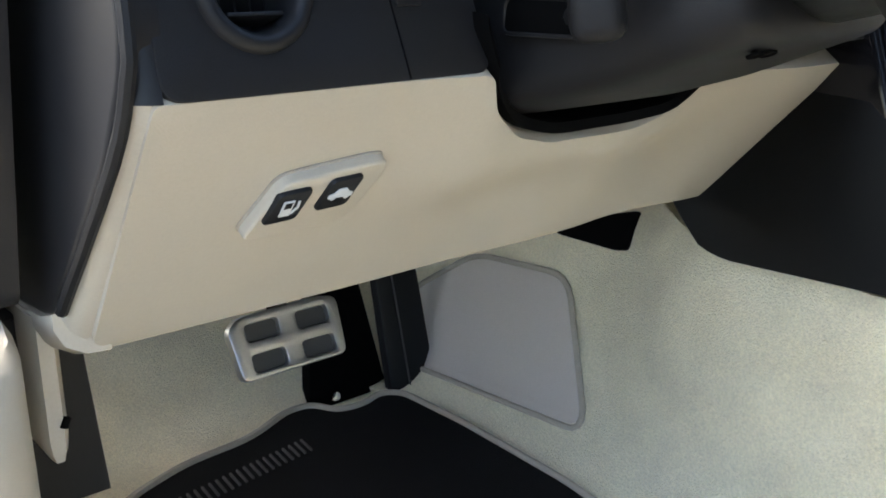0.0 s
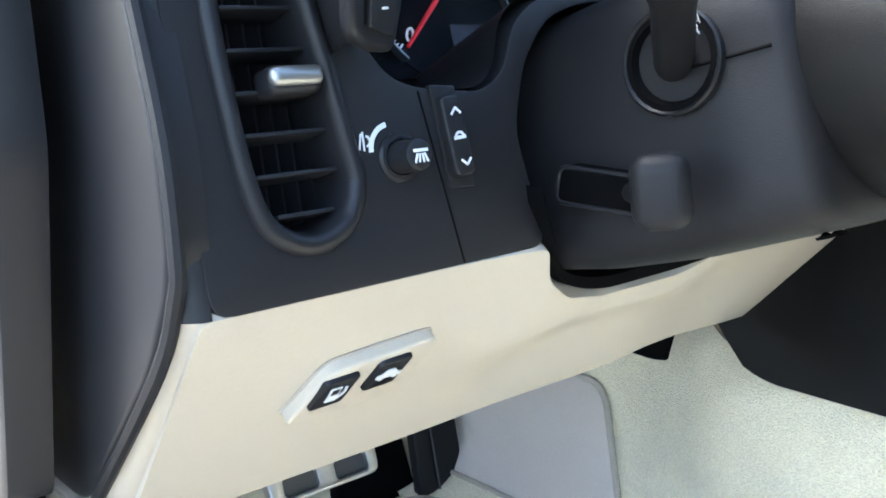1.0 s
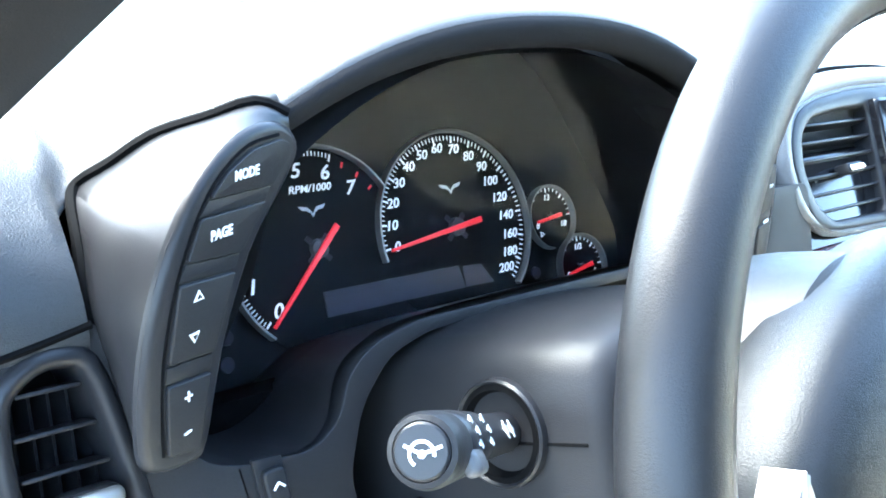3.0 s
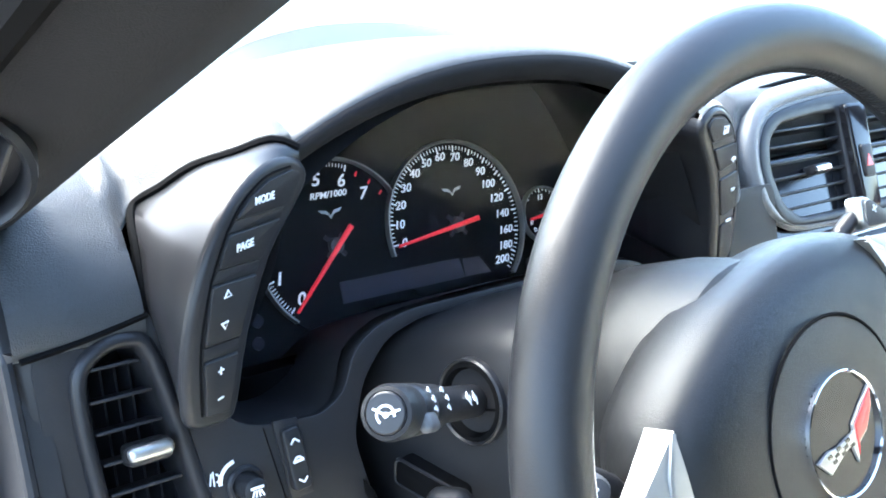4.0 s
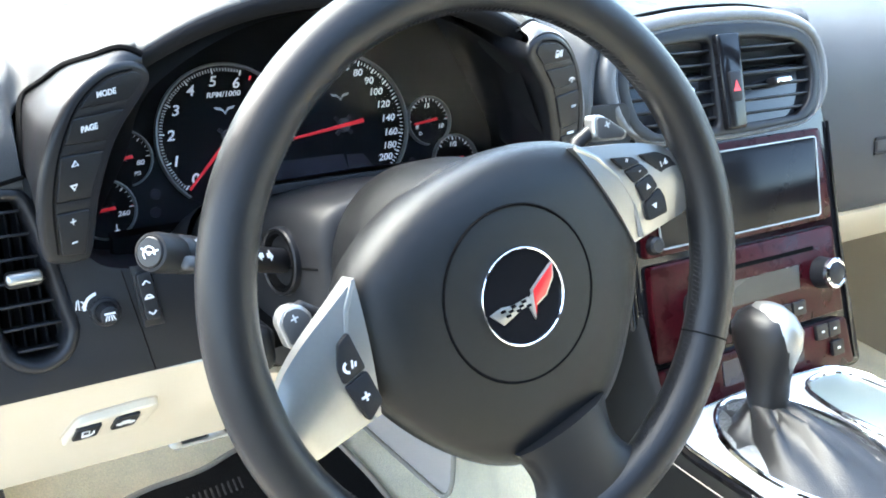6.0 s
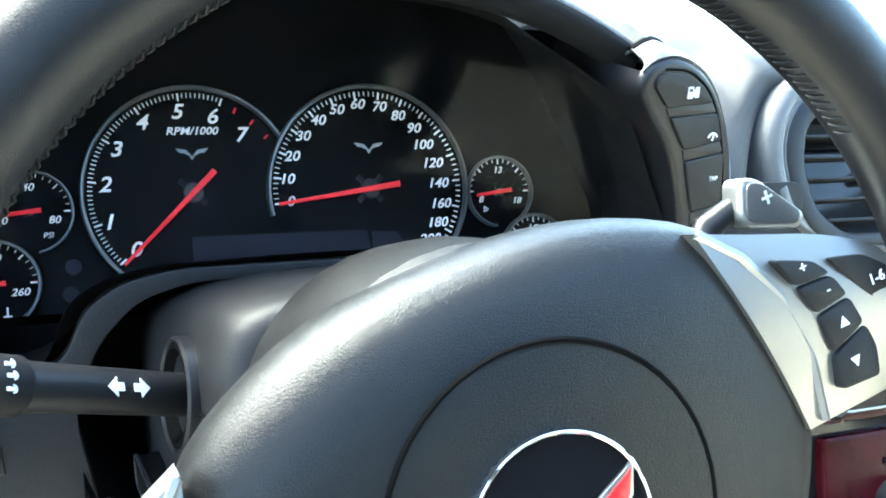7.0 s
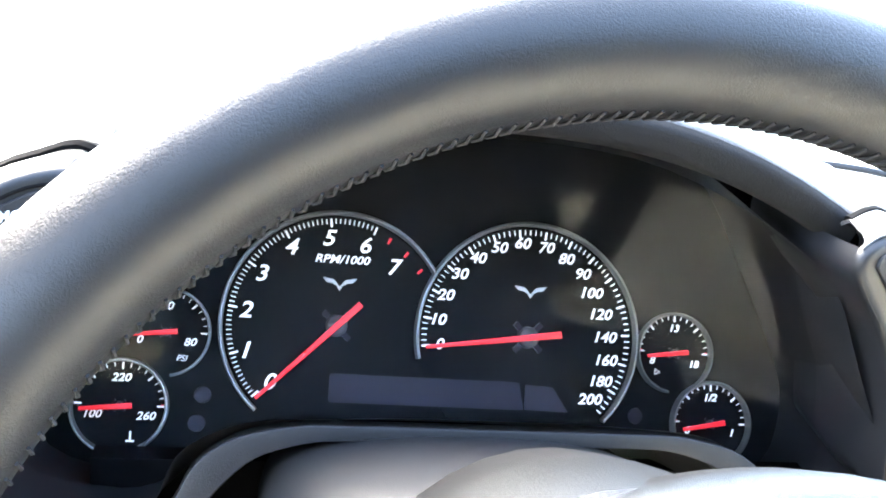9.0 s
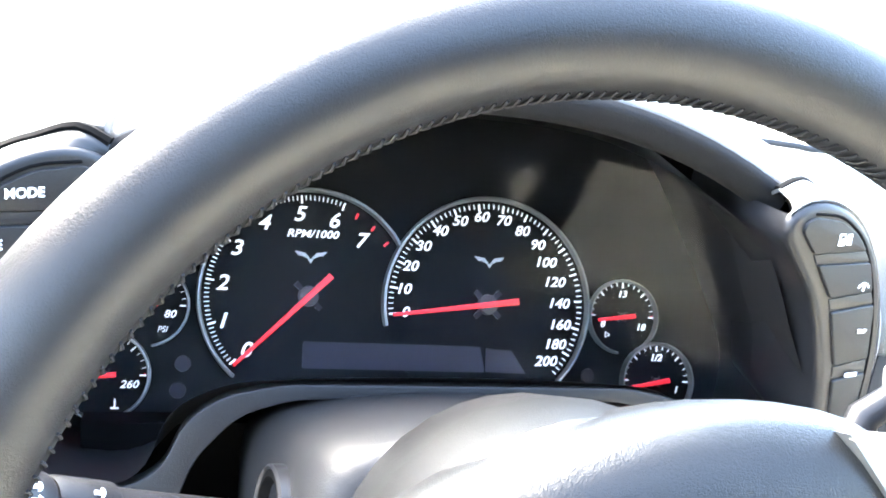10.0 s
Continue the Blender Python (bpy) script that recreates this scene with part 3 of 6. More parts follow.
POD_DIVIDERS = [[(-0.2090, 0.5722), (-0.1879, 0.5698), (-0.1868, 0.5757), (-0.2084, 0.5782)],
                [(-0.2034, 0.6073), (-0.1760, 0.6047), (-0.1738, 0.6100), (-0.2003, 0.6127)],
                [(-0.1937, 0.6282), (-0.1606, 0.6276), (-0.1578, 0.6318), (-0.1900, 0.6328)]]
POD_SKIRT = [((-0.2120, 0.5385), (-0.206, 0.397, 0.532)), ((-0.2178, 0.5480), (-0.2085, 0.400, 0.541)), ((-0.2182, 0.5692), (-0.2125, 0.4045, 0.560)), ((-0.2157, 0.5879), (-0.2180, 0.4095, 0.588)), ((-0.2108, 0.6055), (-0.2155, 0.4220, 0.607)),
             ((-0.2070, 0.6150), (-0.2110, 0.4400, 0.6200)), ((-0.2034, 0.6225), (-0.2060, 0.4460, 0.6255)), ((-0.1920, 0.6392), (-0.1975, 0.4350, 0.6345)), ((-0.1786, 0.6499), (-0.1865, 0.4215, 0.6465)), ((-0.1639, 0.6550), (-0.1715, 0.4070, 0.6545)), ((-0.1509, 0.6540), (-0.1570, 0.3990, 0.6605)), ((-0.1425, 0.6485), (-0.1450, 0.3960, 0.6560))]


def pod(side):
    p = thing("switch_pod", (side * 0.19, 0.385, 0.60), "black moulded switch pod with four stacked buttons beside the gauges", "switch pod", "switch pods beside the gauges")

    def place(x, z):
        """A point of the face in space; the far pod is the mirror image, turned a little less."""
        if side < 0:
            return Vector((x, 0.4943 + 0.4329 * x - 0.0614 * z, z))
        return Vector((-x - 0.0065, 0.3435 - 0.24 * x - 0.01 * (z - 0.6) - 0.0005, z))
    o = place(-0.19, 0.60)
    n = (place(-0.18, 0.60) - o).cross(place(-0.19, 0.61) - o)
    if n.y > 0:
        n = -n
    F = plane(o, n)
    inv = F.inverted()

    def flat(pts):
        q = [tuple((inv @ place(x, z))[:2]) for x, z in pts]
        return q if side < 0 else q[::-1]

    # skirt that falls away from the face to the pad
    rows = []
    pairs = curve_pairs(POD_SKIRT)
    for i, ((x, z), out) in enumerate(pairs):
        a = F @ Vector((*(inv @ place(x, z))[:2], -0.003))
        b = Vector(out) if side < 0 else Vector((-out[0] - 0.0065, out[1], out[2]))
        mid = a.lerp(b, 0.5) + Vector((0.0012 * side, -0.0015, 0.0015))
        rows.append([a, a.lerp(mid, 0.5) + Vector((0.0006 * side, -0.0006, 0.0006)), mid, mid.lerp(b, 0.6), b, b + Vector((-0.012 * side * min(1.0, (len(pairs) - 1 - i) / 6), 0.008, -0.004))])
    part("housing", skin(lambda i, j: rows[i][j], range(len(rows)), range(6), 0.0015), SATIN if side < 0 else PAD, p, smooth=70)
    part("gap", tube([Vector(r[4]) + Vector((0, 0.001, 0.0002)) for r in rows], 0.0026, 8), DEEP, p)
    part("button_frame", sheet(curve(flat(POD_FRAME), 3, True), F, -0.005, 0.0, bevel=0.0035, seg=4), SATIN, p)
    if side > 0:
        # wall that runs from the pod's inner edge into the gauge recess
        edge = [place(x, z) for x, z in curve(POD_FRAME[10:], 4)]
        wall = [[q + Vector((0.002, 0.002, 0)), q + Vector((-0.0005, 0.010, 0.0004)), Vector((q.x - 0.0015, 0.428, q.z + 0.001)), Vector((q.x + 0.008, 0.480, q.z + 0.003))] for q in edge]
        part("inner_wall", skin(lambda i, j: wall[i][j], range(len(wall)), range(4), 0.0012), SATIN, p, smooth=70)
    rim_line = curve(flat(POD_RIM), 4)
    part("frame_groove", tube([F @ Vector((u, v, 0.0)) for u, v in rim_line], 0.0007, 6), DEEP, p)
    for cell in POD_BUTTONS:
        part("button", sheet(rounded(flat(cell), 0.0018), F, -0.002, 0.0016, bevel=0.0009, seg=3), BLACK, p)
    for cell in POD_DIVIDERS:
        part("divider", sheet(rounded(flat(cell), 0.0006), F, -0.002, 0.0006, bevel=0.0004), SATIN, p)

    def spot(x, z):
        return shift(F, *(inv @ place(x, z))[:2], 0.0018)
    if side < 0:
        letters("lettering", "MODE", 0.0052, spot(-0.1725, 0.6395), PRINT, p, wide=0.92, bold=0.00012)
        letters("lettering", "PAGE", 0.0052, spot(-0.1848, 0.6205), PRINT, p, wide=0.92, bold=0.00012)
        tri = [(-0.0026, -0.0016), (0.0026, -0.0016), (0, 0.0022)]
        tri_in = [(-0.0011, -0.0008), (0.0011, -0.0008), (0, 0.0009)]
        for (x, z), sg in (((-0.1955, 0.6008), 1), ((-0.1975, 0.5862), -1)):
            mark("arrow", [[(a, b * sg) for a, b in tri][::sg]], spot(x, z), PRINT, p)
            mark("arrow_gap", [[(a, b * sg) for a, b in tri_in][::sg]], shift(spot(x, z), 0, 0, 0.0003), BLACK, p)
        mark("plus_sign", [bar(-0.0019, 0, 0.0019, 0, 0.0007), bar(0, -0.0019, 0, 0.0019, 0.0007)], spot(-0.2000, 0.5645), PRINT, p)
        mark("minus_sign", [bar(-0.0019, 0, 0.0019, 0, 0.0008)], spot(-0.2003, 0.5505), PRINT, p)
    else:
        mark("fuel_symbol", [[(-0.0042, -0.0028), (-0.0006, -0.0028), (-0.0006, 0.0028), (-0.0042, 0.0028)], bar(0.0002, -0.002, 0.0002, 0.0016, 0.0007)] + [bar(x, -0.0026, x, 0.0026, 0.0010) for x in (0.0017, 0.0033)], spot(-0.1735, 0.6390), PRINT, p)
        mark("fuel_window", [[(-0.0034, 0.0006), (-0.0014, 0.0006), (-0.0014, 0.0020), (-0.0034, 0.0020)]], shift(spot(-0.1735, 0.6390), 0, 0, 0.0003), BLACK, p)
        mark("gauge_symbol", [arc(0, -0.002, 0.0032, 0.0042, 25, 155, 8), bar(0, -0.0022, 0.0006, 0.0008, 0.0010)], spot(-0.1925, 0.6160), PRINT, p)
        letters("lettering", "TRIP", 0.0034, spot(-0.1985, 0.5935), PRINT, p)
        mark("lettering_bar", [bar(-0.0040, 0, 0.0040, 0, 0.0020)], spot(-0.1985, 0.5715), PRINT, p)
    return p


def curve_pairs(pairs, n=3):
    a = curve([q for q, _ in pairs], n)
    return list(zip(a, curve([w for _, w in pairs], n)))


pod(-1)
pod(1)

# ---- instrument cluster ----
DN = (0, -math.cos(radians(20)), math.sin(radians(20)))
GA = plane((0, 0.523, 0.58), DN)
GS = 1 / math.cos(radians(20))
cluster = thing("instrument_cluster", GA.translation, "black instrument cluster with white numerals and red needles", "instrument cluster")
back_pts = curve([(x, (z - 0.58) * GS) for x, z in bl], 3, True)
part("backing", sheet(back_pts, GA, -0.012, -0.001), DIAL, cluster, "flat black gauge backing")


def on_dial(x, z, w=0.0, turn=0):
    return shift(GA, x, (z - 0.58) * GS, w, turn)


def gauge(x, z, r, a0, a1, marks, needle, numerals, size, ring_w, majors, minors, nr=0.77, small=False, red=(), reach={}):
    f = on_dial(x, z)
    d = part("dial", sheet(ellipse(0, 0, r, n=48), f, -0.0008, 0.0006), DIAL, cluster)
    n = 60
    prof = [(-0.5, 0.0), (-0.5, 0.004), (-0.25, 0.0052), (0.25, 0.0052), (0.5, 0.0035), (0.5, 0.0)]
    rings = []
    for k in range(n + 1):
        a = radians(a0 + (a1 - a0) * k / n)
        rings.append([f @ Vector(((r + p * ring_w) * math.cos(a), (r + p * ring_w) * math.sin(a), h)) for p, h in prof])
    part("rim_ring", loft(rings), SILVER, d, "silver rim ring")
    ticks = bmesh.new()
    for k in range(majors * minors + 1):
        t = k / (majors * minors)
        a = radians(marks[0] + (marks[1] - marks[0]) * t)
        big = k % minors == 0
        ro = r * 0.962 - ring_w * 0.3
        ri = ro - (r * (0.15 if small else 0.075) if big else r * (0.09 if small else 0.045))
        sheet(bar(ri * math.cos(a), ri * math.sin(a), ro * math.cos(a), ro * math.sin(a), r * (0.017 if big else 0.008) * (2.2 if small else 1)), f, 0.0004, 0.001, bm=ticks)
    tagged(part("tick_marks", ticks, LIT, d, smooth=False), kind="stuff")
    for body, ang in numerals:
        a = radians(ang)
        k = reach.get(body, nr)
        letters("numeral", body, size, shift(f, r * k * math.cos(a), r * k * math.sin(a), 0.001), LIT, d, shear=0.24, bold=size * 0.014, wide=1.10)
    a = radians(needle)
    L, tail = r * (0.80 if small else 0.93), r * 0.28
    w0, w1 = r * (0.058 if not small else 0.12), r * (0.028 if not small else 0.08)
    dirv, side = Vector((math.cos(a), math.sin(a))), Vector((-math.sin(a), math.cos(a)))
    tip, end = dirv * L, -dirv * tail
    pts = [tuple(tip + side * w1 / 2), tuple(end + side * w0 / 2), tuple(end - side * w0 / 2), tuple(tip - side * w1 / 2)]
    part("needle", sheet(pts, f, 0.0055, 0.0075, bevel=0.0004), RED, d, "red needle")
    part("hub_arms", sheet(bar(-r * 0.12, -r * 0.12, r * 0.12, r * 0.12, r * 0.05), f, 0.0003, 0.002, bm=sheet(bar(-r * 0.12, r * 0.12, r * 0.12, -r * 0.12, r * 0.05), f, 0.0003, 0.0019)), LCD, d)
    part("needle_hub", lathe([(r * 0.10, 0.0), (r * 0.09, 0.004), (r * 0.02, 0.0055), (0.0001, 0.0055)], f, 20), KNOBGREY, d)
    if red:
        rb = bmesh.new()
        for ang in red:
            aa = radians(ang)
            sheet(bar(r * 0.87 * math.cos(aa), r * 0.86 * math.sin(aa), r * 0.92 * math.cos(aa), r * 0.92 * math.sin(aa), r * 0.02), f, 0.0005, 0.0012, bm=rb)
        tagged(part("red_marks", rb, RED, d, smooth=False), kind="stuff")
    return d, f


TACH_A = [223 - 24.9 * k for k in range(8)]
tach, tf = gauge(-0.0522, 0.5583, 0.0573, 229, 31, (TACH_A[0], TACH_A[6] - 3), 224.5, [(str(k), TACH_A[k]) for k in range(8)], 0.0114, 0.0022, 6, 10, nr=0.80, red=(61, 48.5, 36), reach={"0": 0.76, "1": 0.82, "5": 0.775, "6": 0.75, "7": 0.72})
letters("lettering", "RPM/1000", 0.0058, shift(tf, 0.001, 0.0335, 0.001), LIT, tach, shear=0.24, wide=1.15, bold=0.0001)
SPEED = [("0", 187), ("10", 172), ("20", 156.5), ("30", 141), ("40", 126), ("50", 111), ("60", 96), ("70", 80.5), ("80", 65.5), ("90", 50.5), ("100", 36.5), ("120", 19.5), ("140", 2.5), ("160", -13.5), ("180", -28), ("200", -41.5)]
speedo, sf = gauge(0.0487, 0.5572, 0.0598, 193, -45, (187, 36.5), 187.5, SPEED, 0.0080, 0.0022, 10, 5, nr=0.828, reach={"0": 0.80, "70": 0.81, "80": 0.78, "90": 0.757, "100": 0.705, "120": 0.70, "140": 0.71, "160": 0.745, "180": 0.77, "200": 0.79})
more = bmesh.new()
for k in range(25):
    a = radians(36.5 + (-42.5 - 36.5) * k / 24)
    ro = 0.0568
    ri = ro - (0.0045 if k % 5 == 0 else 0.0027)
    sheet(bar(ri * math.cos(a), ri * math.sin(a), ro * math.cos(a), ro * math.sin(a), 0.0010 if k % 5 == 0 else 0.0006), sf, 0.0004, 0.001, bm=more)
tagged(part("tick_marks", more, LIT, speedo, smooth=False), kind="stuff")
WING = [[(-0.0088, 0.0028), (-0.003, 0.0018), (-0.0004, -0.0012), (-0.0018, -0.0012), (-0.004, 0.0), (-0.0068, 0.0004)], [(0.0088, 0.0028), (0.0068, 0.0004), (0.004, 0.0), (0.0018, -0.0012), (0.0004, -0.0012), (0.003, 0.0018)], [(-0.0015, -0.0014), (0, -0.0038), (0.0015, -0.0014)]]
for d, f, v in ((tach, tf, 0.0215), (speedo, sf, 0.0243)):
    mark("winged_badge", WING, shift(f, 0.0005, v, 0.001), PRINT, d)
fuel, ff = gauge(0.1534, 0.5180, 0.0222, 0, 360, (178, 0), 190, [("0", 197), ("1/2", 91), ("1", -21)], 0.0056, 0.0018, 4, 4, nr=0.62, small=True, red=(176,))
mark("pump_symbol", [[(-0.0015, -0.002), (0.001, -0.002), (0.001, 0.002), (-0.0015, 0.002)], bar(0.0018, -0.0018, 0.0018, 0.0015, 0.0007), [(-0.0042, 0), (-0.0028, 0.0012), (-0.0028, -0.0012)]], shift(ff, -0.009, -0.0135, 0.001), LIT, fuel)
volt, vf = gauge(0.1312, 0.5530, 0.0212, 260, -60, (178, 0), 187, [("8", 200), ("13", 91), ("18", -27)], 0.0054, 0.0014, 4, 4, nr=0.62, small=True, red=(176, 2))
mark("battery_symbol", [arc(0, 0, 0.0014, 0.0021, 0, 350, 4)], shift(vf, -0.0095, -0.0105, 0.001), LIT, volt)
temp, ef = gauge(-0.1540, 0.5175, 0.0222, 0, 360, (178, 0), 185, [("100", 199), ("220", 91), ("260", -21)], 0.0054, 0.0018, 4, 4, nr=0.60, small=True, red=(2,))
mark("thermometer_symbol", [bar(0, -0.002, 0, 0.0025, 0.0008), bar(-0.002, -0.0022, 0.002, -0.0022, 0.0008)], shift(ef, 0.006, -0.0145, 0.001), LIT, temp)
oil, of_ = gauge(-0.1352, 0.5515, 0.0212, 120, -80, (178, 0), 186, [("0", 199), ("40", 91), ("80", -21)], 0.0054, 0.0014, 4, 4, nr=0.60, small=True, red=(176,))
letters("lettering", "PSI", 0.0042, shift(of_, 0.0085, -0.0125, 0.001), LIT, oil, shear=0.22)
part("message_display", sheet(rounded([(-0.05, -0.0068), (0.052, -0.0075), (0.049, 0.0068), (-0.05, 0.0075)], 0.001), on_dial(-0.004, 0.5285), -0.0005, 0.0012), LCD, cluster, "unlit grey message display")
part("message_display", sheet(rounded([(-0.012, -0.0065), (0.012, -0.0072), (0.003, 0.0058), (-0.012, 0.0065)], 0.001), on_dial(0.0605, 0.5278), -0.0005, 0.001), LCD, cluster)
for x, z in ((-0.1155, 0.5235), (-0.1175, 0.5105), (0.1105, 0.5205), (0.1115, 0.5085)):
    part("warning_lamp", lathe([(0.0042, 0.0), (0.004, 0.0008), (0.0001, 0.0008)], on_dial(x, z), 16), LCD, cluster)
lens_line = curve([(x * 0.965, 0.58 + (z - 0.58) * 0.95) for x, z in bl], 3, True)


def lens_at(u, k):
    """The clear cover is a hollow cylinder, its ends nearer to the driver."""
    lo, hi = span_up(lens_line, u)
    z = lo + (hi - lo) * k
    return (u, 0.459 - 0.36 * u * u - 0.05 * (z - 0.58), z)


def span_up(pts, u):
    zs = []
    for (x0, z0), (x1, z1) in zip(pts, pts[1:] + pts[:1]):
        if (x0 - u) * (x1 - u) <= 0 and x0 != x1:
            zs.append(z0 + (z1 - z0) * (u - x0) / (x1 - x0))
    return min(zs), max(zs)


lens = part("lens", skin(lens_at, steps(-0.186, 0.186, 48), steps(0, 1, 3), 0.0008), LENS, cluster, "clear gauge lens", smooth=80)
lens.visible_shadow = False

# ---- steering column ----
TW = radians(19.36)
WN = Vector((0, -math.cos(TW), math.sin(TW)))
HUB = Vector((-0.010, 0.1873, 0.572))
WH = plane(HUB, WN)                                   # u right, v up in the wheel's plane, w towards the driver
column = thing("steering_column", WH @ Vector((0.006, 0, -0.18)), "black plastic steering column shroud with tilt lever slot", "steering column")


def shroud_ring(w, sx, top, bot, shoulder):
    pts = [(-sx, shoulder * 0.2), (-sx * 0.98, shoulder), (-sx * 0.86, top * 0.86), (-sx * 0.5, top), (0, top * 1.04), (sx * 0.5, top), (sx * 0.86, top * 0.86), (sx * 0.98, shoulder), (sx, shoulder * 0.2),
           (sx * 0.99, bot * 0.6), (sx * 0.92, bot * 0.9), (sx * 0.6, bot), (0, bot * 1.02), (-sx * 0.6, bot), (-sx * 0.92, bot * 0.9), (-sx * 0.99, bot * 0.6)]
    return [WH @ Vector((u + 0.006, v, w)) for u, v in curve(pts, 3, True)]


part("shroud", loft([shroud_ring(-0.105, 0.058, 0.040, -0.060, 0.02), shroud_ring(-0.107, 0.064, 0.045, -0.066, 0.022), shroud_ring(-0.113, 0.069, 0.048, -0.069, 0.025), shroud_ring(-0.14, 0.074, 0.051, -0.071, 0.028),
                      shroud_ring(-0.18, 0.079, 0.053, -0.074, 0.03), shroud_ring(-0.22, 0.083, 0.052, -0.074, 0.03), shroud_ring(-0.27, 0.083, 0.049, -0.07, 0.03)]), BLACK, column, smooth=50)
part("hub_cover", lathe([(0.060, -0.112), (0.064, -0.104), (0.066, -0.07), (0.064, -0.035), (0.05, -0.02)], shift(WH, 0.006), 36), COVER, column)
part("shroud_seam", tube([WH @ Vector((0.006 - s, 0.006, w)) for w, s in ((-0.113, 0.0692), (-0.14, 0.0742), (-0.152, 0.0758))], 0.0007, 5), DEEP, column)
# boot of the stalk; slot of the lever, a raised sheet blackened for shade
hole_f = plane((-0.0800, 0.335, 0.531), (-1, -0.12, 0.10), (0, -1, 0))
part("stalk_boot", lathe([(0.022, -0.004), (0.0205, 0.0028), (0.018, 0.0034), (0.0165, -0.001), (0.012, -0.006), (0.0001, -0.007)], hole_f, 28), DEEP, column)
part("stalk_ring", lathe([(0.0225, -0.004), (0.0225, 0.0030), (0.0215, 0.0040), (0.0205, 0.0030), (0.0205, -0.002)], hole_f, 28), SATIN, column)
slot_f = plane((-0.0885, 0.352, 0.4745), (-1, -0.12, -0.06), (0, -1, 0))
part("lever_slot_fill", sheet(rounded([(-0.030, -0.009), (0.020, -0.007), (0.022, 0.009), (-0.028, 0.008)], 0.005), slot_f, -0.006, 0.0036, bevel=0.001), DEEP, column)
part("slot_rim", tube([slot_f @ Vector((u, v, 0.0034)) for u, v in rounded([(-0.030, -0.009), (0.020, -0.007), (0.022, 0.009), (-0.028, 0.008)], 0.005)], 0.0011, 6, closed=True), SATIN, column)
lever = tube([slot_f @ Vector((0.004, 0, -0.004)), slot_f @ Vector((0.024, 0.006, 0.014))], 0.0055, 10)
box(slot_f @ pose(0.034, 0.010, 0.022, 0, 30, 8), 0.024, 0.031, 0.016, 0.0075, 4, bm=lever)
part("tilt_lever", lever, BLACK, column, "rounded black tilt lever")
for u in (-0.034, -0.024):
    part("screw_hole", lathe([(0.0042, 0.0), (0.004, 0.001), (0.003, 0.0), (0.0001, -0.002)], plane(WH @ Vector((u, -0.0715, -0.122)), -(WH.to_3x3() @ Vector((0.1, 1, -0.12)))), 16), DEEP, column)

# ---- indicator stalk ----
stalk = thing("indicator_stalk", hole_f.translation, "black indicator stalk with white symbols and cruise button", "stalk")
S0, S1 = Vector(hole_f.translation), Vector((-0.181, 0.267, 0.584))
sd = (S1 - S0).normalized()
SF = plane(S0, sd, (0, -1, 0))
L = (S1 - S0).length
part("arm", lathe([(0.006, -0.012), (0.0082, 0.0), (0.0082, L * 0.40), (0.0085, L * 0.55)], SF, 24), SATIN, stalk)
part("twist_ring", lathe([(0.0079, L * 0.54), (0.0099, L * 0.56), (0.0102, L * 0.70), (0.0096, L * 0.715)], SF, 28), BLACK, stalk)
part("twist_ring", lathe([(0.0096, L * 0.72), (0.0107, L * 0.735), (0.0109, L * 0.83), (0.0099, L * 0.845)], SF, 28), SATIN, stalk)
part("end_cap", lathe([(0.0098, L * 0.845), (0.0109, L * 0.87), (0.0111, L * 0.965), (0.0102, L * 0.995), (0.0086, L * 1.0), (0.0084, L * 0.985), (0.0001, L * 0.985)], SF, 32), BLACK, stalk)
cap_f = plane(S0 + sd * (L * 0.986 + 0.001), sd, (1, 0, 0))
part("cruise_button", lathe([(0.0082, -0.002), (0.0082, 0.001), (0.0075, 0.0016), (0.0001, 0.0018)], cap_f, 28), SATIN, stalk)
mark("cruise_symbol", [arc(0, -0.0007, 0.0031, 0.0040, -30, 215, 18), bar(0, -0.0007, -0.004, 0.0033, 0.0009), bar(-0.001, -0.0007, 0.0062, -0.0007, 0.0009), ellipse(0, -0.0007, 0.0012, n=12)], shift(cap_f, 0, 0, 0.0018), PRINT, stalk)
top_f = plane(S0, Vector((0, -0.75, 0.65)) - sd * sd.dot(Vector((0, -0.75, 0.65))), -sd)
for d, r in ((0.62, 0.0103), (0.78, 0.0109)):
    for k in (-0.004, 0.0, 0.004):
        mark("symbol", [bar(-0.0018, 0, 0.0018, 0, 0.0013), arc(0.0005, 0, 0.0009, 0.0015, -90, 90, 6)], shift(top_f, -L * d, k, math.sqrt(r * r - k * k) + 0.0001), PRINT, stalk)
for k, s in ((0.30, 0.0022), (0.22, 0.0022)):
    mark("arrow_symbol", [[(-0.004, 0), (0, 0.0035), (0, -0.0035)], bar(0, 0, 0.003, 0, 0.003)] if k > 0.25 else [[(0.004, 0), (0, -0.0035), (0, 0.0035)], bar(-0.003, 0, 0, 0, 0.003)], shift(top_f, -L * k, -0.001, 0.0084), PRINT, stalk)
part("slider", box(shift(top_f, -L * 0.84, -0.0085, 0.0075), 0.014, 0.008, 0.006, 0.0025, 3), KNOBGREY, stalk)

# ---- steering wheel ----
wheel = thing("steering_wheel", WH, "black leather three-spoke steering wheel with silver spokes, turned slightly off centre", "steering wheel")
SPIN = WH @ pose(0, 0, 0, 0, 0, 18.5)
RIM, TUBE = 0.1568, 0.0136


def rim_point(a, b, grow=0.0):
    r = TUBE * (1.0 + 0.06 * math.cos(2 * b)) + grow
    return SPIN @ Vector(((RIM + r * math.cos(b)) * math.cos(a), (RIM + r * math.cos(b)) * math.sin(a), r * 1.05 * math.sin(b)))


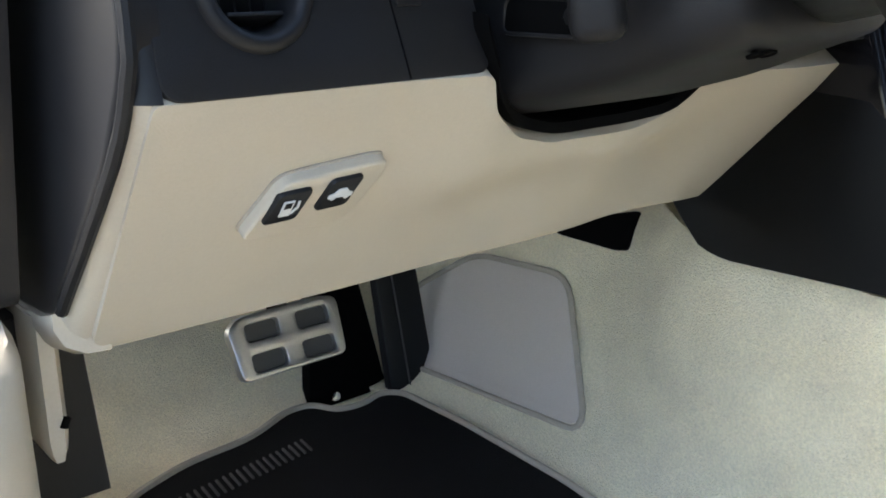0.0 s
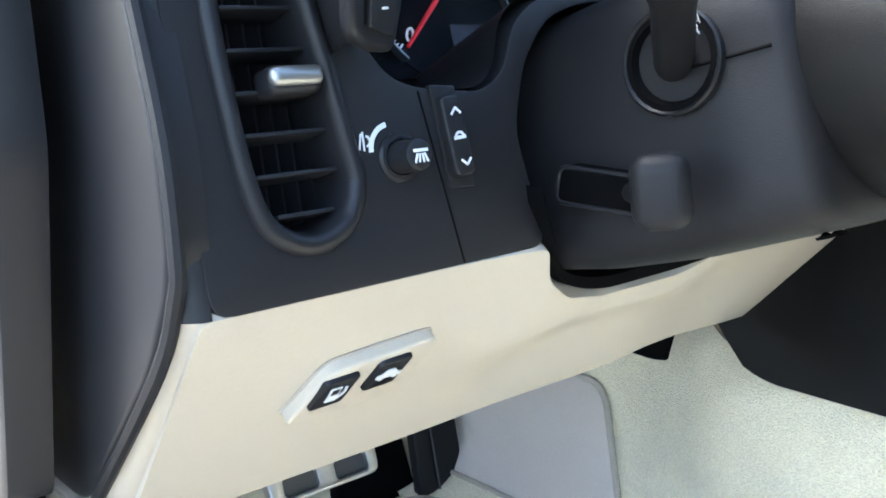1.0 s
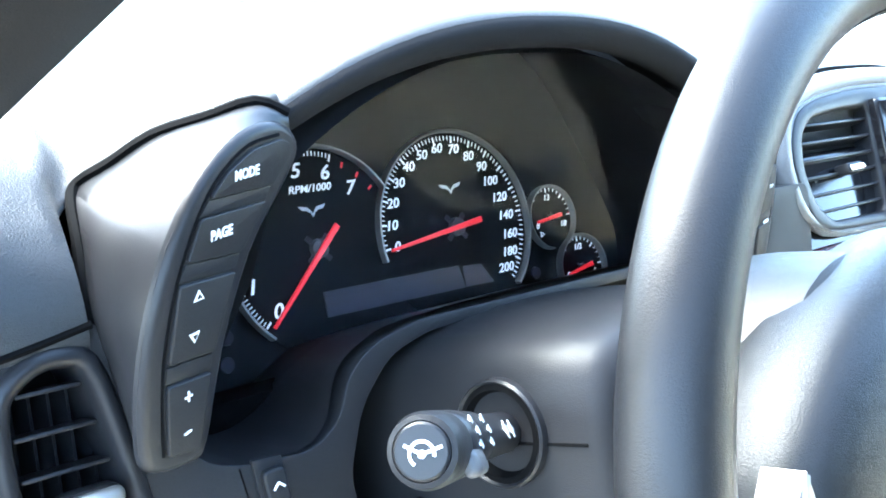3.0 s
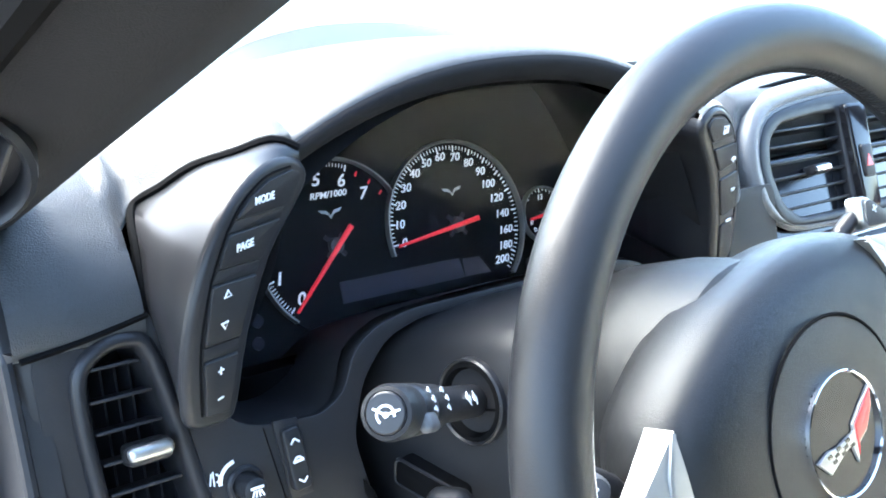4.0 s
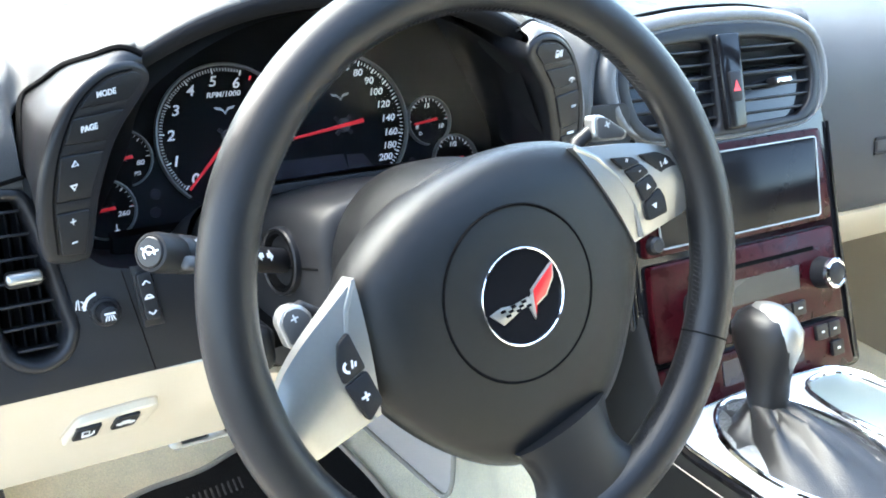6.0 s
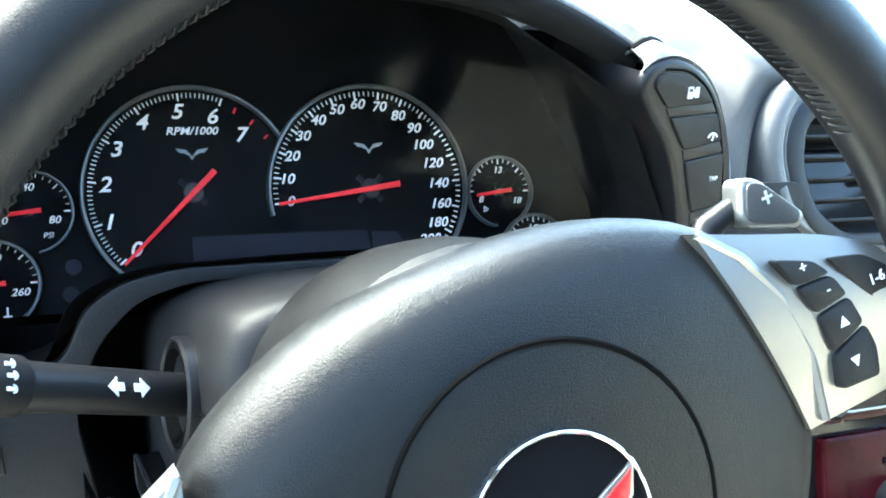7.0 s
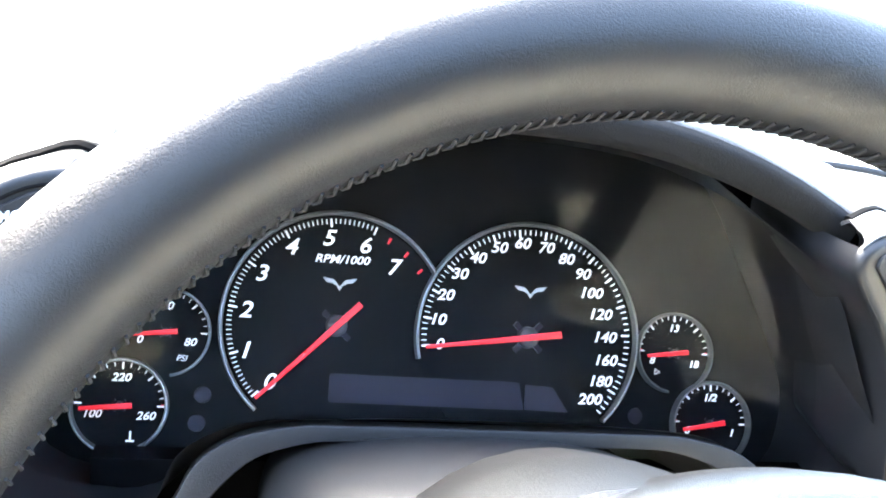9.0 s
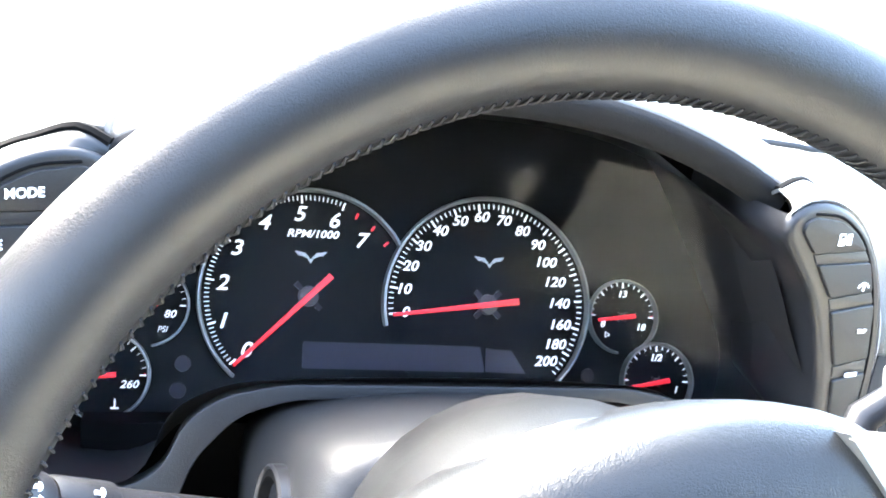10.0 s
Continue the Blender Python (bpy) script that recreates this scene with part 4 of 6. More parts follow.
rim_bm = bmesh.new()
NA, NB = 128, 20
ring = [[rim_bm.verts.new(rim_point(2 * math.pi * i / NA, 2 * math.pi * j / NB)) for j in range(NB)] for i in range(NA)]
for i in range(NA):
    for j in range(NB):
        rim_bm.faces.new((ring[i][j], ring[(i + 1) % NA][j], ring[(i + 1) % NA][(j + 1) % NB], ring[i][(j + 1) % NB]))
rim = part("rim", rim_bm, HIDE, wheel, "stitched black leather rim", smooth=80)
# stitching along the inner side of the rim
st = bmesh.new()
for i in range(300):
    a = 2 * math.pi * (i + 0.5) / 300
    deg = math.degrees(a) % 360
    if 20 < deg < 160 or 202 < deg < 255 or 285 < deg < 340:
        p = [rim_point(a - 0.006, math.pi - 0.26, 0.0001), rim_point(a, math.pi - 0.08, 0.0005), rim_point(a + 0.006, math.pi + 0.12, 0.0001)]
        tube(p, 0.0004, 5, bm=st)
tagged(part("stitching", st, BLACK, rim, "raised black stitching"), kind="stuff")
part("wrap_groove", tube([rim_point(math.pi - 0.12, math.pi + b, -0.0001) for b in (-0.6, 0)], 0.0005, 5), DEEP, rim)
for deg in (-43, -125):
    a = radians(deg)
    part("leather_joint", tube([rim_point(a, 2 * math.pi * k / 24, 0.0001) for k in range(24)], 0.0006, 5, closed=True), DEEP, rim)


def polar(deg, r):
    return (r * math.cos(radians(deg)), r * math.sin(radians(deg)))


half = [(0, 0.0755), (0.028, 0.0738), (0.056, 0.0665), (0.081, 0.053), (0.093, 0.035), (0.0985, 0.012), (0.0975, -0.014), (0.086, -0.042), (0.070, -0.068), (0.052, -0.088), (0.034, -0.1), (0.014, -0.102)]
pad_line = [(x * (1.06 if y > -0.05 else 1.03), y) for x, y in half] + [(-x, y) for x, y in reversed(half[1:])]
pad_loop = curve(pad_line, 3, True)


PADF = shift(SPIN, 0.0055, -0.0155, -0.0235)


def dome(loop, levels, f):
    rings = []
    for s, w in levels:
        rings.append([f @ Vector((u * s, v * s, w)) for u, v in loop])
    return loft(rings)


part("airbag_pad", dome(pad_loop, [(0.93, -0.032), (0.985, -0.022), (1.0, -0.010), (0.998, -0.003), (0.982, 0.0035), (0.945, 0.0090), (0.88, 0.0135), (0.79, 0.0170), (0.68, 0.0194), (0.56, 0.0210), (0.44, 0.0218), (0.30, 0.0222), (0.01, 0.0224)], PADF), COVER, wheel, "black grained airbag cover", smooth=70)
pf = PADF
part("cover_seam", tube([pf @ Vector((0.0500 * math.cos(2 * math.pi * k / 48), 0.0500 * math.sin(2 * math.pi * k / 48), 0.0212)) for k in range(48)], 0.0009, 6, closed=True), DEEP, wheel)
bf = shift(PADF, -0.0005, -0.0014, 0.0) @ Matrix.Diagonal((0.955, 0.955, 1, 1))
badge = part("badge", lathe([(0.0296, 0.0205), (0.0291, 0.0232), (0.0285, 0.0232), (0.0281, 0.0226), (0.0001, 0.0226)], bf, 48), SCREEN, wheel, "round gloss black badge")
part("badge_ring", lathe([(0.0293, 0.0220), (0.0291, 0.0243), (0.0286, 0.0246), (0.0279, 0.0240), (0.0279, 0.0220)], bf, 56), CHROME, badge)
part("checked_flag", sheet([(-0.0252, 0.0010), (-0.0160, 0.0014), (-0.0085, -0.0013), (0.0030, -0.0018), (0.0026, -0.0072), (-0.0035, -0.0062), (-0.0100, -0.0072), (-0.0190, -0.0086)], bf, 0.0224, 0.0240, bevel=0.0003), SILVER, badge, "silver checked flag")
chk = bmesh.new()
for i in range(5):
    for j in range(3):
        if (i + j) % 2 == 0:
            x, y = -0.0185 + 0.0038 * i + 0.0012 * j, 0.0002 - 0.0020 * j - 0.0004 * i
            sheet([(x, y), (x + 0.0006, y - 0.0018), (x + 0.0038, y - 0.0022), (x + 0.0034, y - 0.0004)], bf, 0.0238, 0.0242, bm=chk)
part("flag_checks", chk, GLOSS, badge, smooth=False)
part("flag_point", sheet([(0.0008, -0.0040), (0.0062, -0.0012), (0.0050, -0.0090), (0.0020, -0.0165)], bf, 0.0224, 0.0239, bevel=0.0003), SILVER, badge)
part("flag_edge", sheet([(0.0060, 0.0008), (0.0160, 0.0052), (0.0278, 0.0098), (0.0240, 0.0002), (0.0150, -0.0075), (0.0062, -0.0095), (0.0024, -0.0162)], bf, 0.0224, 0.0238, bevel=0.0003), SILVER, badge)
part("red_flag", sheet([(0.0076, 0.0002), (0.0165, 0.0040), (0.0262, 0.0080), (0.0228, 0.0010), (0.0145, -0.0063), (0.0066, -0.0080), (0.0036, -0.0135)], bf, 0.0234, 0.0243, bevel=0.0003), REDPAINT, badge)



def spoke(side):
    """Silver spoke between the cover and the rim, with its switches and shift paddle."""
    rows = []
    up = curve([(0.078, 0.040), (0.097, 0.0325), (0.120, 0.0235), (0.1385, 0.0125), (0.1505, -0.004)], 3)
    dn = curve([(0.096, -0.0315), (0.110, -0.0315), (0.125, -0.0315), (0.1395, -0.031), (0.1505, -0.023)], 3)
    for (ux, uy), (dx, dy) in zip(up, dn):
        n = 8
        front = [SPIN @ Vector((side * (ux + (dx - ux) * j / n), uy + (dy - uy) * j / n, -0.0085 + 0.0035 * (ux - 0.07) / 0.08 + 0.0035 * math.sin(math.pi * j / n))) for j in range(n + 1)]
        back = [SPIN @ Vector((side * (ux + (dx - ux) * j / n), uy + (dy - uy) * j / n, -0.024 + 0.014 * (ux - 0.07) / 0.08)) for j in range(n, -1, -1)]
        rows.append(front + back)
    s = part("spoke", loft(rows), SILVER, wheel, "satin silver spoke", smooth=50)

    BF_ = shift(SPIN, 0.002 * side, -0.0175, -0.0145)

    def cell(pts, name, h=0.0125):
        q = [(side * x, y) for x, y in pts]
        return part(name, sheet(rounded(q if side > 0 else q[::-1], 0.0022), BF_, 0.004, h, bevel=0.001), BLACK, s, "black spoke button")
    if side > 0:
        cols_ = [[(0.1005, 0.0311), (0.1140, 0.0300), (0.1093, 0.0358), (0.0955, 0.0416)], [(0.1048, 0.0203), (0.1180, 0.0215), (0.1145, 0.0292), (0.1010, 0.0303)],
                 [(0.1064, 0.0067), (0.1208, 0.0112), (0.1183, 0.0207), (0.1050, 0.0195)], [(0.1054, -0.0052), (0.1209, -0.0069), (0.1229, 0.0026), (0.1212, 0.0104), (0.1064, 0.0060)]]
        for c in cols_:
            cell(c, "button")
        cell([(0.1285, 0.0137), (0.1416, 0.0120), (0.1367, 0.0234), (0.1283, 0.0306), (0.1152, 0.0344)], "button", 0.0118)
        for (x, y), body in (((0.1045, 0.0355), "+"), ((0.1110, 0.0260), "-"), ((0.1300, 0.0220), "1-6")):
            letters("lettering", body, 0.0050, shift(BF_, x, y, 0.0127), PRINT, s)
        for y, sg in ((0.0145, 1), (0.0015, -1)):
            mark("arrow", [[(-0.0018, -0.0014 * sg), (0.0018, -0.0014 * sg), (0, 0.0018 * sg)][::sg]], shift(BF_, 0.1130, y, 0.0126), PRINT, s)
    else:
        cell([(0.0925, 0.0150), (0.1070, 0.0130), (0.1068, 0.0225), (0.1010, 0.0335), (0.0930, 0.0365)], "button")
        cell([(0.0915, -0.0055), (0.1030, -0.0115), (0.1068, 0.0095), (0.1070, 0.0120), (0.0925, 0.0135)], "button")
        mark("phone_symbol", [arc(0, 0, 0.0020, 0.0034, 100, 260, 8), bar(0.0016, -0.0016, 0.003, 0.0024, 0.001), bar(0.0035, -0.0016, 0.0046, 0.0008, 0.001)], shift(BF_, -0.1010, 0.0205, 0.0127), PRINT, s)
        mark("mute_symbol", [bar(-0.0024, 0, 0.0024, 0, 0.0012), bar(0, -0.0024, 0.0008, 0.0024, 0.001)], shift(BF_, -0.0995, 0.0020, 0.0127), PRINT, s)
    # paddle
    if side > 0:
        q = [(0.1085, 0.0305), (0.1320, 0.0215), (0.1358, 0.0255), (0.1210, 0.0435), (0.1143, 0.0455)]
    else:
        q = [(-0.1190, 0.0185), (-0.1140, 0.0170), (-0.0985, 0.0275), (-0.1035, 0.0375), (-0.1120, 0.0400), (-0.1185, 0.0350)]
    c0 = sum((Vector(p) for p in q), Vector((0, 0))) / len(q)
    q = rounded(q, 0.006)
    pd = part("shift_paddle", sheet(q, SPIN, -0.036, -0.027, bevel=0.003, seg=3), SILVER, s, "silver-edged shift paddle")
    part("paddle_face", sheet([tuple(c0 + (Vector(p) - c0) * 0.82) for p in q], SPIN, -0.028, -0.0262, bevel=0.0008), KNOBGREY, pd)
    mark("plus_sign", [bar(-0.0022, 0, 0.0022, 0, 0.0008), bar(0, -0.0022, 0, 0.0022, 0.0008)], shift(SPIN, c0.x - side * 0.001, c0.y + 0.003, -0.0261), PRINT, pd)
    part("paddle_stem", tube([SPIN @ Vector((c0.x - side * 0.004, c0.y + 0.004, -0.033)), SPIN @ Vector((side * 0.103, 0.033, -0.036)), SPIN @ Vector((side * 0.095, 0.022, -0.038)), SPIN @ Vector((side * 0.085, 0.0, -0.036))], [0.004, 0.005, 0.006, 0.005], 10), SATIN, pd)
    return s


spoke(1)
spoke(-1)
# lower spoke in leather
low_rows = []
for k in steps(0, 1, 8):
    v = -0.100 - (0.150 - 0.100) * k
    hw = 0.034 - 0.006 * math.sin(math.pi * k) + 0.016 * k ** 4
    n = 10
    fr = [SPIN @ Vector((-hw + 2 * hw * j / n, v, -0.008 + 0.006 * k + 0.010 * math.sqrt(max(0.05, 1 - (2 * j / n - 1) ** 2)))) for j in range(n + 1)]
    bk = [SPIN @ Vector((hw - 2 * hw * j / n, v, -0.018 + 0.008 * k)) for j in range(n + 1)]
    low_rows.append(fr + bk)
part("lower_spoke", loft(low_rows), HIDE, wheel, "black leather lower spoke", smooth=60)
for side in (1, -1):
    part("spoke_gap", tube([SPIN @ Vector((side * u, v, w)) for u, v, w in ((0.079, 0.0395, -0.0085), (0.090, 0.028, -0.0065), (0.0985, 0.012, -0.0055), (0.1025, -0.008, -0.0055), (0.101, -0.030, -0.0065))], 0.0016, 6), SILVER, wheel)

# ---- footwell ----

def floor_at(u, v):
    return (u, v, 0.036 if v < 0.81 else 0.036 + (v - 0.81) * 1.0)


floor = part("floor", skin(floor_at, steps(-0.33, 0.23, 24), [-0.6, -0.3, 0.0, 0.3, 0.5, 0.7, 0.8, 0.83, 0.86, 0.90, 0.95, 1.0, 1.05, 1.1], 0.01), CARPET, None, smooth=60)
tagged(floor, "cream carpeted footwell floor rising at the front", "floor", kind="structure")


def tunnel_at(v, k):
    pts = curve([(0.150, 0.033), (0.185, 0.040), (0.222, 0.068), (0.248, 0.12), (0.270, 0.19), (0.290, 0.25), (0.31, 0.275)], 4)
    x, z = pts[k]
    bulge = 0.035 * max(0, (v - 0.60) / 0.35) ** 1.5 * (z / 0.26)
    s = min(1.0, max(0.0, (0.58 - v) / 0.14))
    return (x - bulge - 0.30 * z * s * s * (3 - 2 * s), v, z)


tunnel = part("tunnel_wall", skin(lambda v, k: tunnel_at(v, int(k)), steps(-0.6, 1.1, 34), range(25), 0.008), CARPET, None, smooth=70)
tagged(tunnel, "cream carpeted side of the transmission tunnel", "wall", kind="structure")
# padded panel on the tunnel beside the accelerator
HP = [(0.556, 0.070), (0.630, 0.195), (0.750, 0.186), (0.830, 0.126), (0.840, 0.055)]
heel = thing("kick_pad", (0.27, 0.72, 0.1), "grey padded kick panel with piped edge beside the accelerator", "panel")


def tunnel_x(y, z):
    col = [tunnel_at(y, k) for k in range(25)]
    for (x0, _, z0), (x1, _, z1) in zip(col[3:], col[4:]):
        if z0 <= z <= z1:
            return x0 + (x1 - x0) * (z - z0) / (z1 - z0)
    return col[-1][0]


hp = rounded(HP, 0.022)
hpw = [(tunnel_x(y, z) - 0.006, y, z) for y, z in hp]
hb = bmesh.new()
cen = Vector((sum(p[0] for p in hpw) / len(hpw), sum(p[1] for p in hpw) / len(hpw), sum(p[2] for p in hpw) / len(hpw)))
rings_ = []
for s, out in ((1.0, 0.006), (0.985, -0.006), (0.95, -0.0085), (0.85, -0.010), (0.7, -0.0105), (0.5, -0.011), (0.3, -0.011), (0.12, -0.011), (0.01, -0.011)):
    rr = []
    for p in hpw:
        q = cen + (Vector(p) - cen) * s
        rr.append((tunnel_x(q.y, q.z) + out - 0.004, q.y, q.z))
    rings_.append(rr)
part("padding", loft(rings_, bm=hb), PADDING, heel, smooth=80)
part("piping", tube([(x - 0.006, y, z) for x, y, z in hpw], 0.0032, 8, closed=True), SEAM, heel)
# raised black sheet: the dark of a carpet opening put in as colour
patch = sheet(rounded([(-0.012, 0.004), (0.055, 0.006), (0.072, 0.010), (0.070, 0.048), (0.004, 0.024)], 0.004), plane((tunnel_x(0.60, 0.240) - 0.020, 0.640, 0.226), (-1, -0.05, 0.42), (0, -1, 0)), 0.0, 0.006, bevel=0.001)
tagged(part("carpet_dark_patch", patch, DEEP, None), "black sheet on the carpet under the dash, standing in for a shaded opening", "opening")

mat = thing("floor_mat", (0.0, 0.6, 0.0), "black pile floor mat with ribbed heel patches and pale piped edge", "floor mat")
MATO = [(-0.20, 0.34), (-0.20, 0.715), (-0.165, 0.735), (-0.12, 0.775), (-0.06, 0.795), (0.01, 0.800), (0.065, 0.824), (0.094, 0.822), (0.107, 0.795), (0.135, 0.790), (0.165, 0.800), (0.185, 0.785), (0.192, 0.70), (0.192, 0.56), (0.180, 0.47), (0.16, 0.34)]
mo = rounded([(x - 0.024, y - 0.027) for x, y in MATO], 0.02)
part("mat_surface", sheet(mo, plane((0, 0, 0.04), (0, 0, 1)), -0.002, 0.006, bevel=0.002), MAT, mat)
part("edge_piping", tube([(x, y, 0.046) for x, y in mo], 0.0042, 8, closed=True), SEAM, mat)
for x0, y0, x1, y1, n in ((-0.135, 0.708, 0.021, 0.730, 22), (0.006, 0.495, 0.135, 0.505, 18)):
    rb = bmesh.new()
    for k in range(n):
        t = k / (n - 1)
        box(pose(x0 + (x1 - x0) * t, y0 + (y1 - y0) * t, 0.0468, 0, 0, -6), 0.0022, 0.022, 0.0024, 0.0006, bm=rb)
    tagged(part("heel_ribs", rb, KNOBGREY, mat, "raised rubber ribs"), kind="stuff")

brake = thing("brake_pedal", (-0.006, 0.70, 0.16), "brushed metal brake pedal with four rubber-filled slots", "pedal")
BF = plane((-0.024, 0.686, 0.184), (0, -1, 0.5))
holes = []
for cx, cz in ((-0.024, 0.0115), (0.024, 0.0115), (-0.024, -0.0135), (0.024, -0.0135)):
    holes.append(rounded([(cx - 0.0155, cz - 0.0075), (cx + 0.0155, cz - 0.0075), (cx + 0.0155, cz + 0.0075), (cx - 0.0155, cz + 0.0075)], 0.004))
part("pedal_plate", sheet(rounded([(-0.052, -0.026), (0.049, -0.026), (0.052, 0.024), (0.030, 0.028), (-0.045, 0.026), (-0.055, 0.018)], 0.008), BF, -0.002, 0.006, holes=holes, bevel=0.002), STEEL, brake)
part("pedal_pad", sheet(rounded([(-0.048, -0.023), (0.046, -0.023), (0.048, 0.021), (-0.048, 0.021)], 0.006), BF, -0.008, 0.001), KNOBGREY, brake)
part("pedal_arm", tube([BF @ Vector((0.0, 0.0, -0.010)), (-0.01, 0.74, 0.24), (0.0, 0.78, 0.36), (0.0, 0.78, 0.46)], 0.009, 10), DEEP, brake)
gas = thing("accelerator_pedal", (0.18, 0.82, 0.1), "tall black accelerator pedal", "pedal")
GF = plane((0.186, 0.80, 0.115), (-0.15, -1, 0.30))
part("pedal_plate", sheet(rounded([(-0.028, -0.085), (0.028, -0.085), (0.026, 0.085), (-0.024, 0.085)], 0.008), GF, -0.004, 0.010, bevel=0.003), BLACK, gas)
part("edge_strip", box(GF @ pose(-0.006, 0.0, 0.0115, 0, 0, 0.5), 0.0014, 0.150, 0.002), KNOBGREY, gas)
part("pedal_arm", sheet(rounded([(-0.05, -0.06), (0.05, -0.06), (0.05, 0.10), (0.0, 0.10), (-0.02, 0.05)], 0.008), plane((0.120, 0.828, 0.085), (0, -1, 0.5)), -0.01, 0.006, bevel=0.002), DEEP, gas)
part("bolt", lathe([(0.0045, 0.0), (0.0045, 0.004), (0.0001, 0.005)], plane((0.093, 0.786, 0.052), (0, -1, 0.5)), 12), CHROME, gas)

# side trim of the footwell
hinge = thing("kick_trim", (-0.32, 0.55, 0.15), "cream moulded footwell side trim with bonnet release lever", "trim panel")
rows_ = []
for z in (0.338, 0.330, 0.30, 0.25, 0.18, 0.10, 0.03, -0.02):
    y0 = 0.420 - 0.09 * (0.33 - z)
    t_ = 0.010 if z > 0.335 else 0.0
    rows_.append([(-0.40, y0 + 0.02, z), (-0.352, y0 - 0.006 + t_, z), (-0.330, y0 + t_, z), (-0.314, y0 + 0.012 + t_, z), (-0.304 - t_ * 0.4, y0 + 0.034, z), (-0.299 - t_ * 0.4, y0 + 0.06, z), (-0.299, 0.90, z), (-0.40, 0.90, z)])
part("panel", loft(rows_), CREAM, hinge, smooth=60)
lev = []
for z, w in ((0.330, 1.0), (0.29, 1.0), (0.262, 1.0), (0.254, 0.85), (0.2495, 0.5)):
    x0 = -0.2795 + 0.02 * (0.33 - z)
    lev.append([(x0 - 0.0065 * w, 0.500, z), (x0 - 0.0045 * w, 0.495, z), (x0 + 0.003 * w, 0.495, z), (x0 + 0.0065 * w, 0.500, z), (x0 + 0.0065 * w, 0.520, z), (x0 - 0.0065 * w, 0.520, z)])
part("release_lever", loft(lev), CREAM, hinge, "cream bonnet release lever")
part("lever_slot_fill", box(pose(-0.2745, 0.4945, 0.271, 0, 25, 0), 0.0035, 0.002, 0.006), DEEP, hinge)
part("fuse_panel", loft([[(-0.290, 0.522, z), (-0.2535 + 0.10 * (0.30 - z), 0.522, z), (-0.2535 + 0.10 * (0.30 - z), 0.56, z), (-0.290, 0.56, z)] for z in (0.320, 0.27, 0.212, 0.208)]), BLACK, hinge)
side_cover = thing("hinge_cover", (-0.31, 0.6, 0.34), "black grained trim over the door hinge pillar", "trim panel")
part("cover", sheet(rounded([(-0.470, 0.345), (-0.440, 0.50), (-0.455, 0.63), (-0.72, 0.62), (-0.72, 0.338)], 0.01), plane((-0.312, 0, 0), (-1, 0, 0), (0, -1, 0)), -0.015, 0.004, bevel=0.003), SATIN, side_cover)
part("seam", tube([(-0.3165, 0.50, 0.50), (-0.3165, 0.50, 0.44), (-0.3165, 0.49, 0.345)], 0.0009, 6), SEAM, side_cover)
tagged(part("firewall", box(pose(0.06, 1.08, 0.3), 0.90, 0.02, 0.9), CARPET), "carpeted front wall of the footwell", "wall", kind="structure")
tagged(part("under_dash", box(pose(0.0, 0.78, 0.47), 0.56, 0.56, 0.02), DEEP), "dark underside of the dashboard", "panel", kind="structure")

# near-black blocks put shade into the recess round the column; black lip under it
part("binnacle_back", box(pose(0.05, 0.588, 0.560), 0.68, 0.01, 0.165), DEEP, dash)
part("column_recess_shade", box(pose(0.04, 0.462, 0.455), 0.40, 0.012, 0.115), DEEP, dash)
CUT = [(-0.117, 0.468), (-0.109, 0.450), (-0.096, 0.4345), (-0.069, 0.4165), (-0.035, 0.4065), (0.000, 0.4055), (0.042, 0.4065), (0.072, 0.412), (0.083, 0.436)]
cutl = curve(CUT, 4)
lipr = []
for x, z in cutl:
    y = 0.3715 + max(0, (0.45 - z)) * 0.737
    lipr.append([(x, y - 0.004, z + 0.001), (x, y - 0.003, z + 0.007), (x, y + 0.03, z + 0.010), (x, y + 0.09, z + 0.012), (x, y + 0.09, z), (x, y + 0.02, z)])
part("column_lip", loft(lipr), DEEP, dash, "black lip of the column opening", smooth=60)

# ---- centre stack ----
CX = 0.41
SN = (0, -1, 0.40)
SK = plane((0.393, 0.374, 0.4874), SN)
SS = math.sqrt(1 + 0.40 ** 2) * 0.945


def on_stack(pts):
    return [(x - CX, (z - 0.48) * SS) for x, z in pts]


stack = thing("centre_stack", SK.translation, "burgundy and gloss black centre stack with screen and radio", "centre stack")
part("housing", sheet(rounded(on_stack([(0.272, 0.60), (0.541, 0.60), (0.552, 0.52), (0.556, 0.42), (0.566, 0.29), (0.266, 0.29), (0.268, 0.42)]), 0.012), SK, -0.10, -0.004, bevel=0.006, seg=3), GLOSS, stack)
part("trim_face", sheet(rounded(on_stack([(0.290, 0.535), (0.530, 0.535), (0.534, 0.445), (0.286, 0.445)]), 0.005), SK, -0.01, 0.002, bevel=0.002), WOOD, stack, "burgundy trim round the screen")
part("screen", sheet(rounded(on_stack([(0.302, 0.527), (0.519, 0.527), (0.515, 0.451), (0.304, 0.451)]), 0.004), SK, -0.002, 0.0045, bevel=0.0015), SCREEN, stack, "dark glossy screen")
part("screen_edge", tube([SK @ Vector((u, v, 0.0042)) for u, v in rounded(on_stack([(0.302, 0.527), (0.519, 0.527), (0.515, 0.451), (0.304, 0.451)]), 0.004)], 0.0010, 6, closed=True), SILVER, stack)
part("radio_face", sheet(rounded(on_stack([(0.288, 0.438), (0.532, 0.438), (0.536, 0.352), (0.284, 0.352)]), 0.005), SK, -0.01, 0.003, bevel=0.002), WOOD, stack, "burgundy radio face")
part("disc_slot", sheet(on_stack([(0.33, 0.4225), (0.50, 0.4225), (0.50, 0.4185), (0.33, 0.4185)]), SK, 0.0, 0.0036), DEEP, stack)
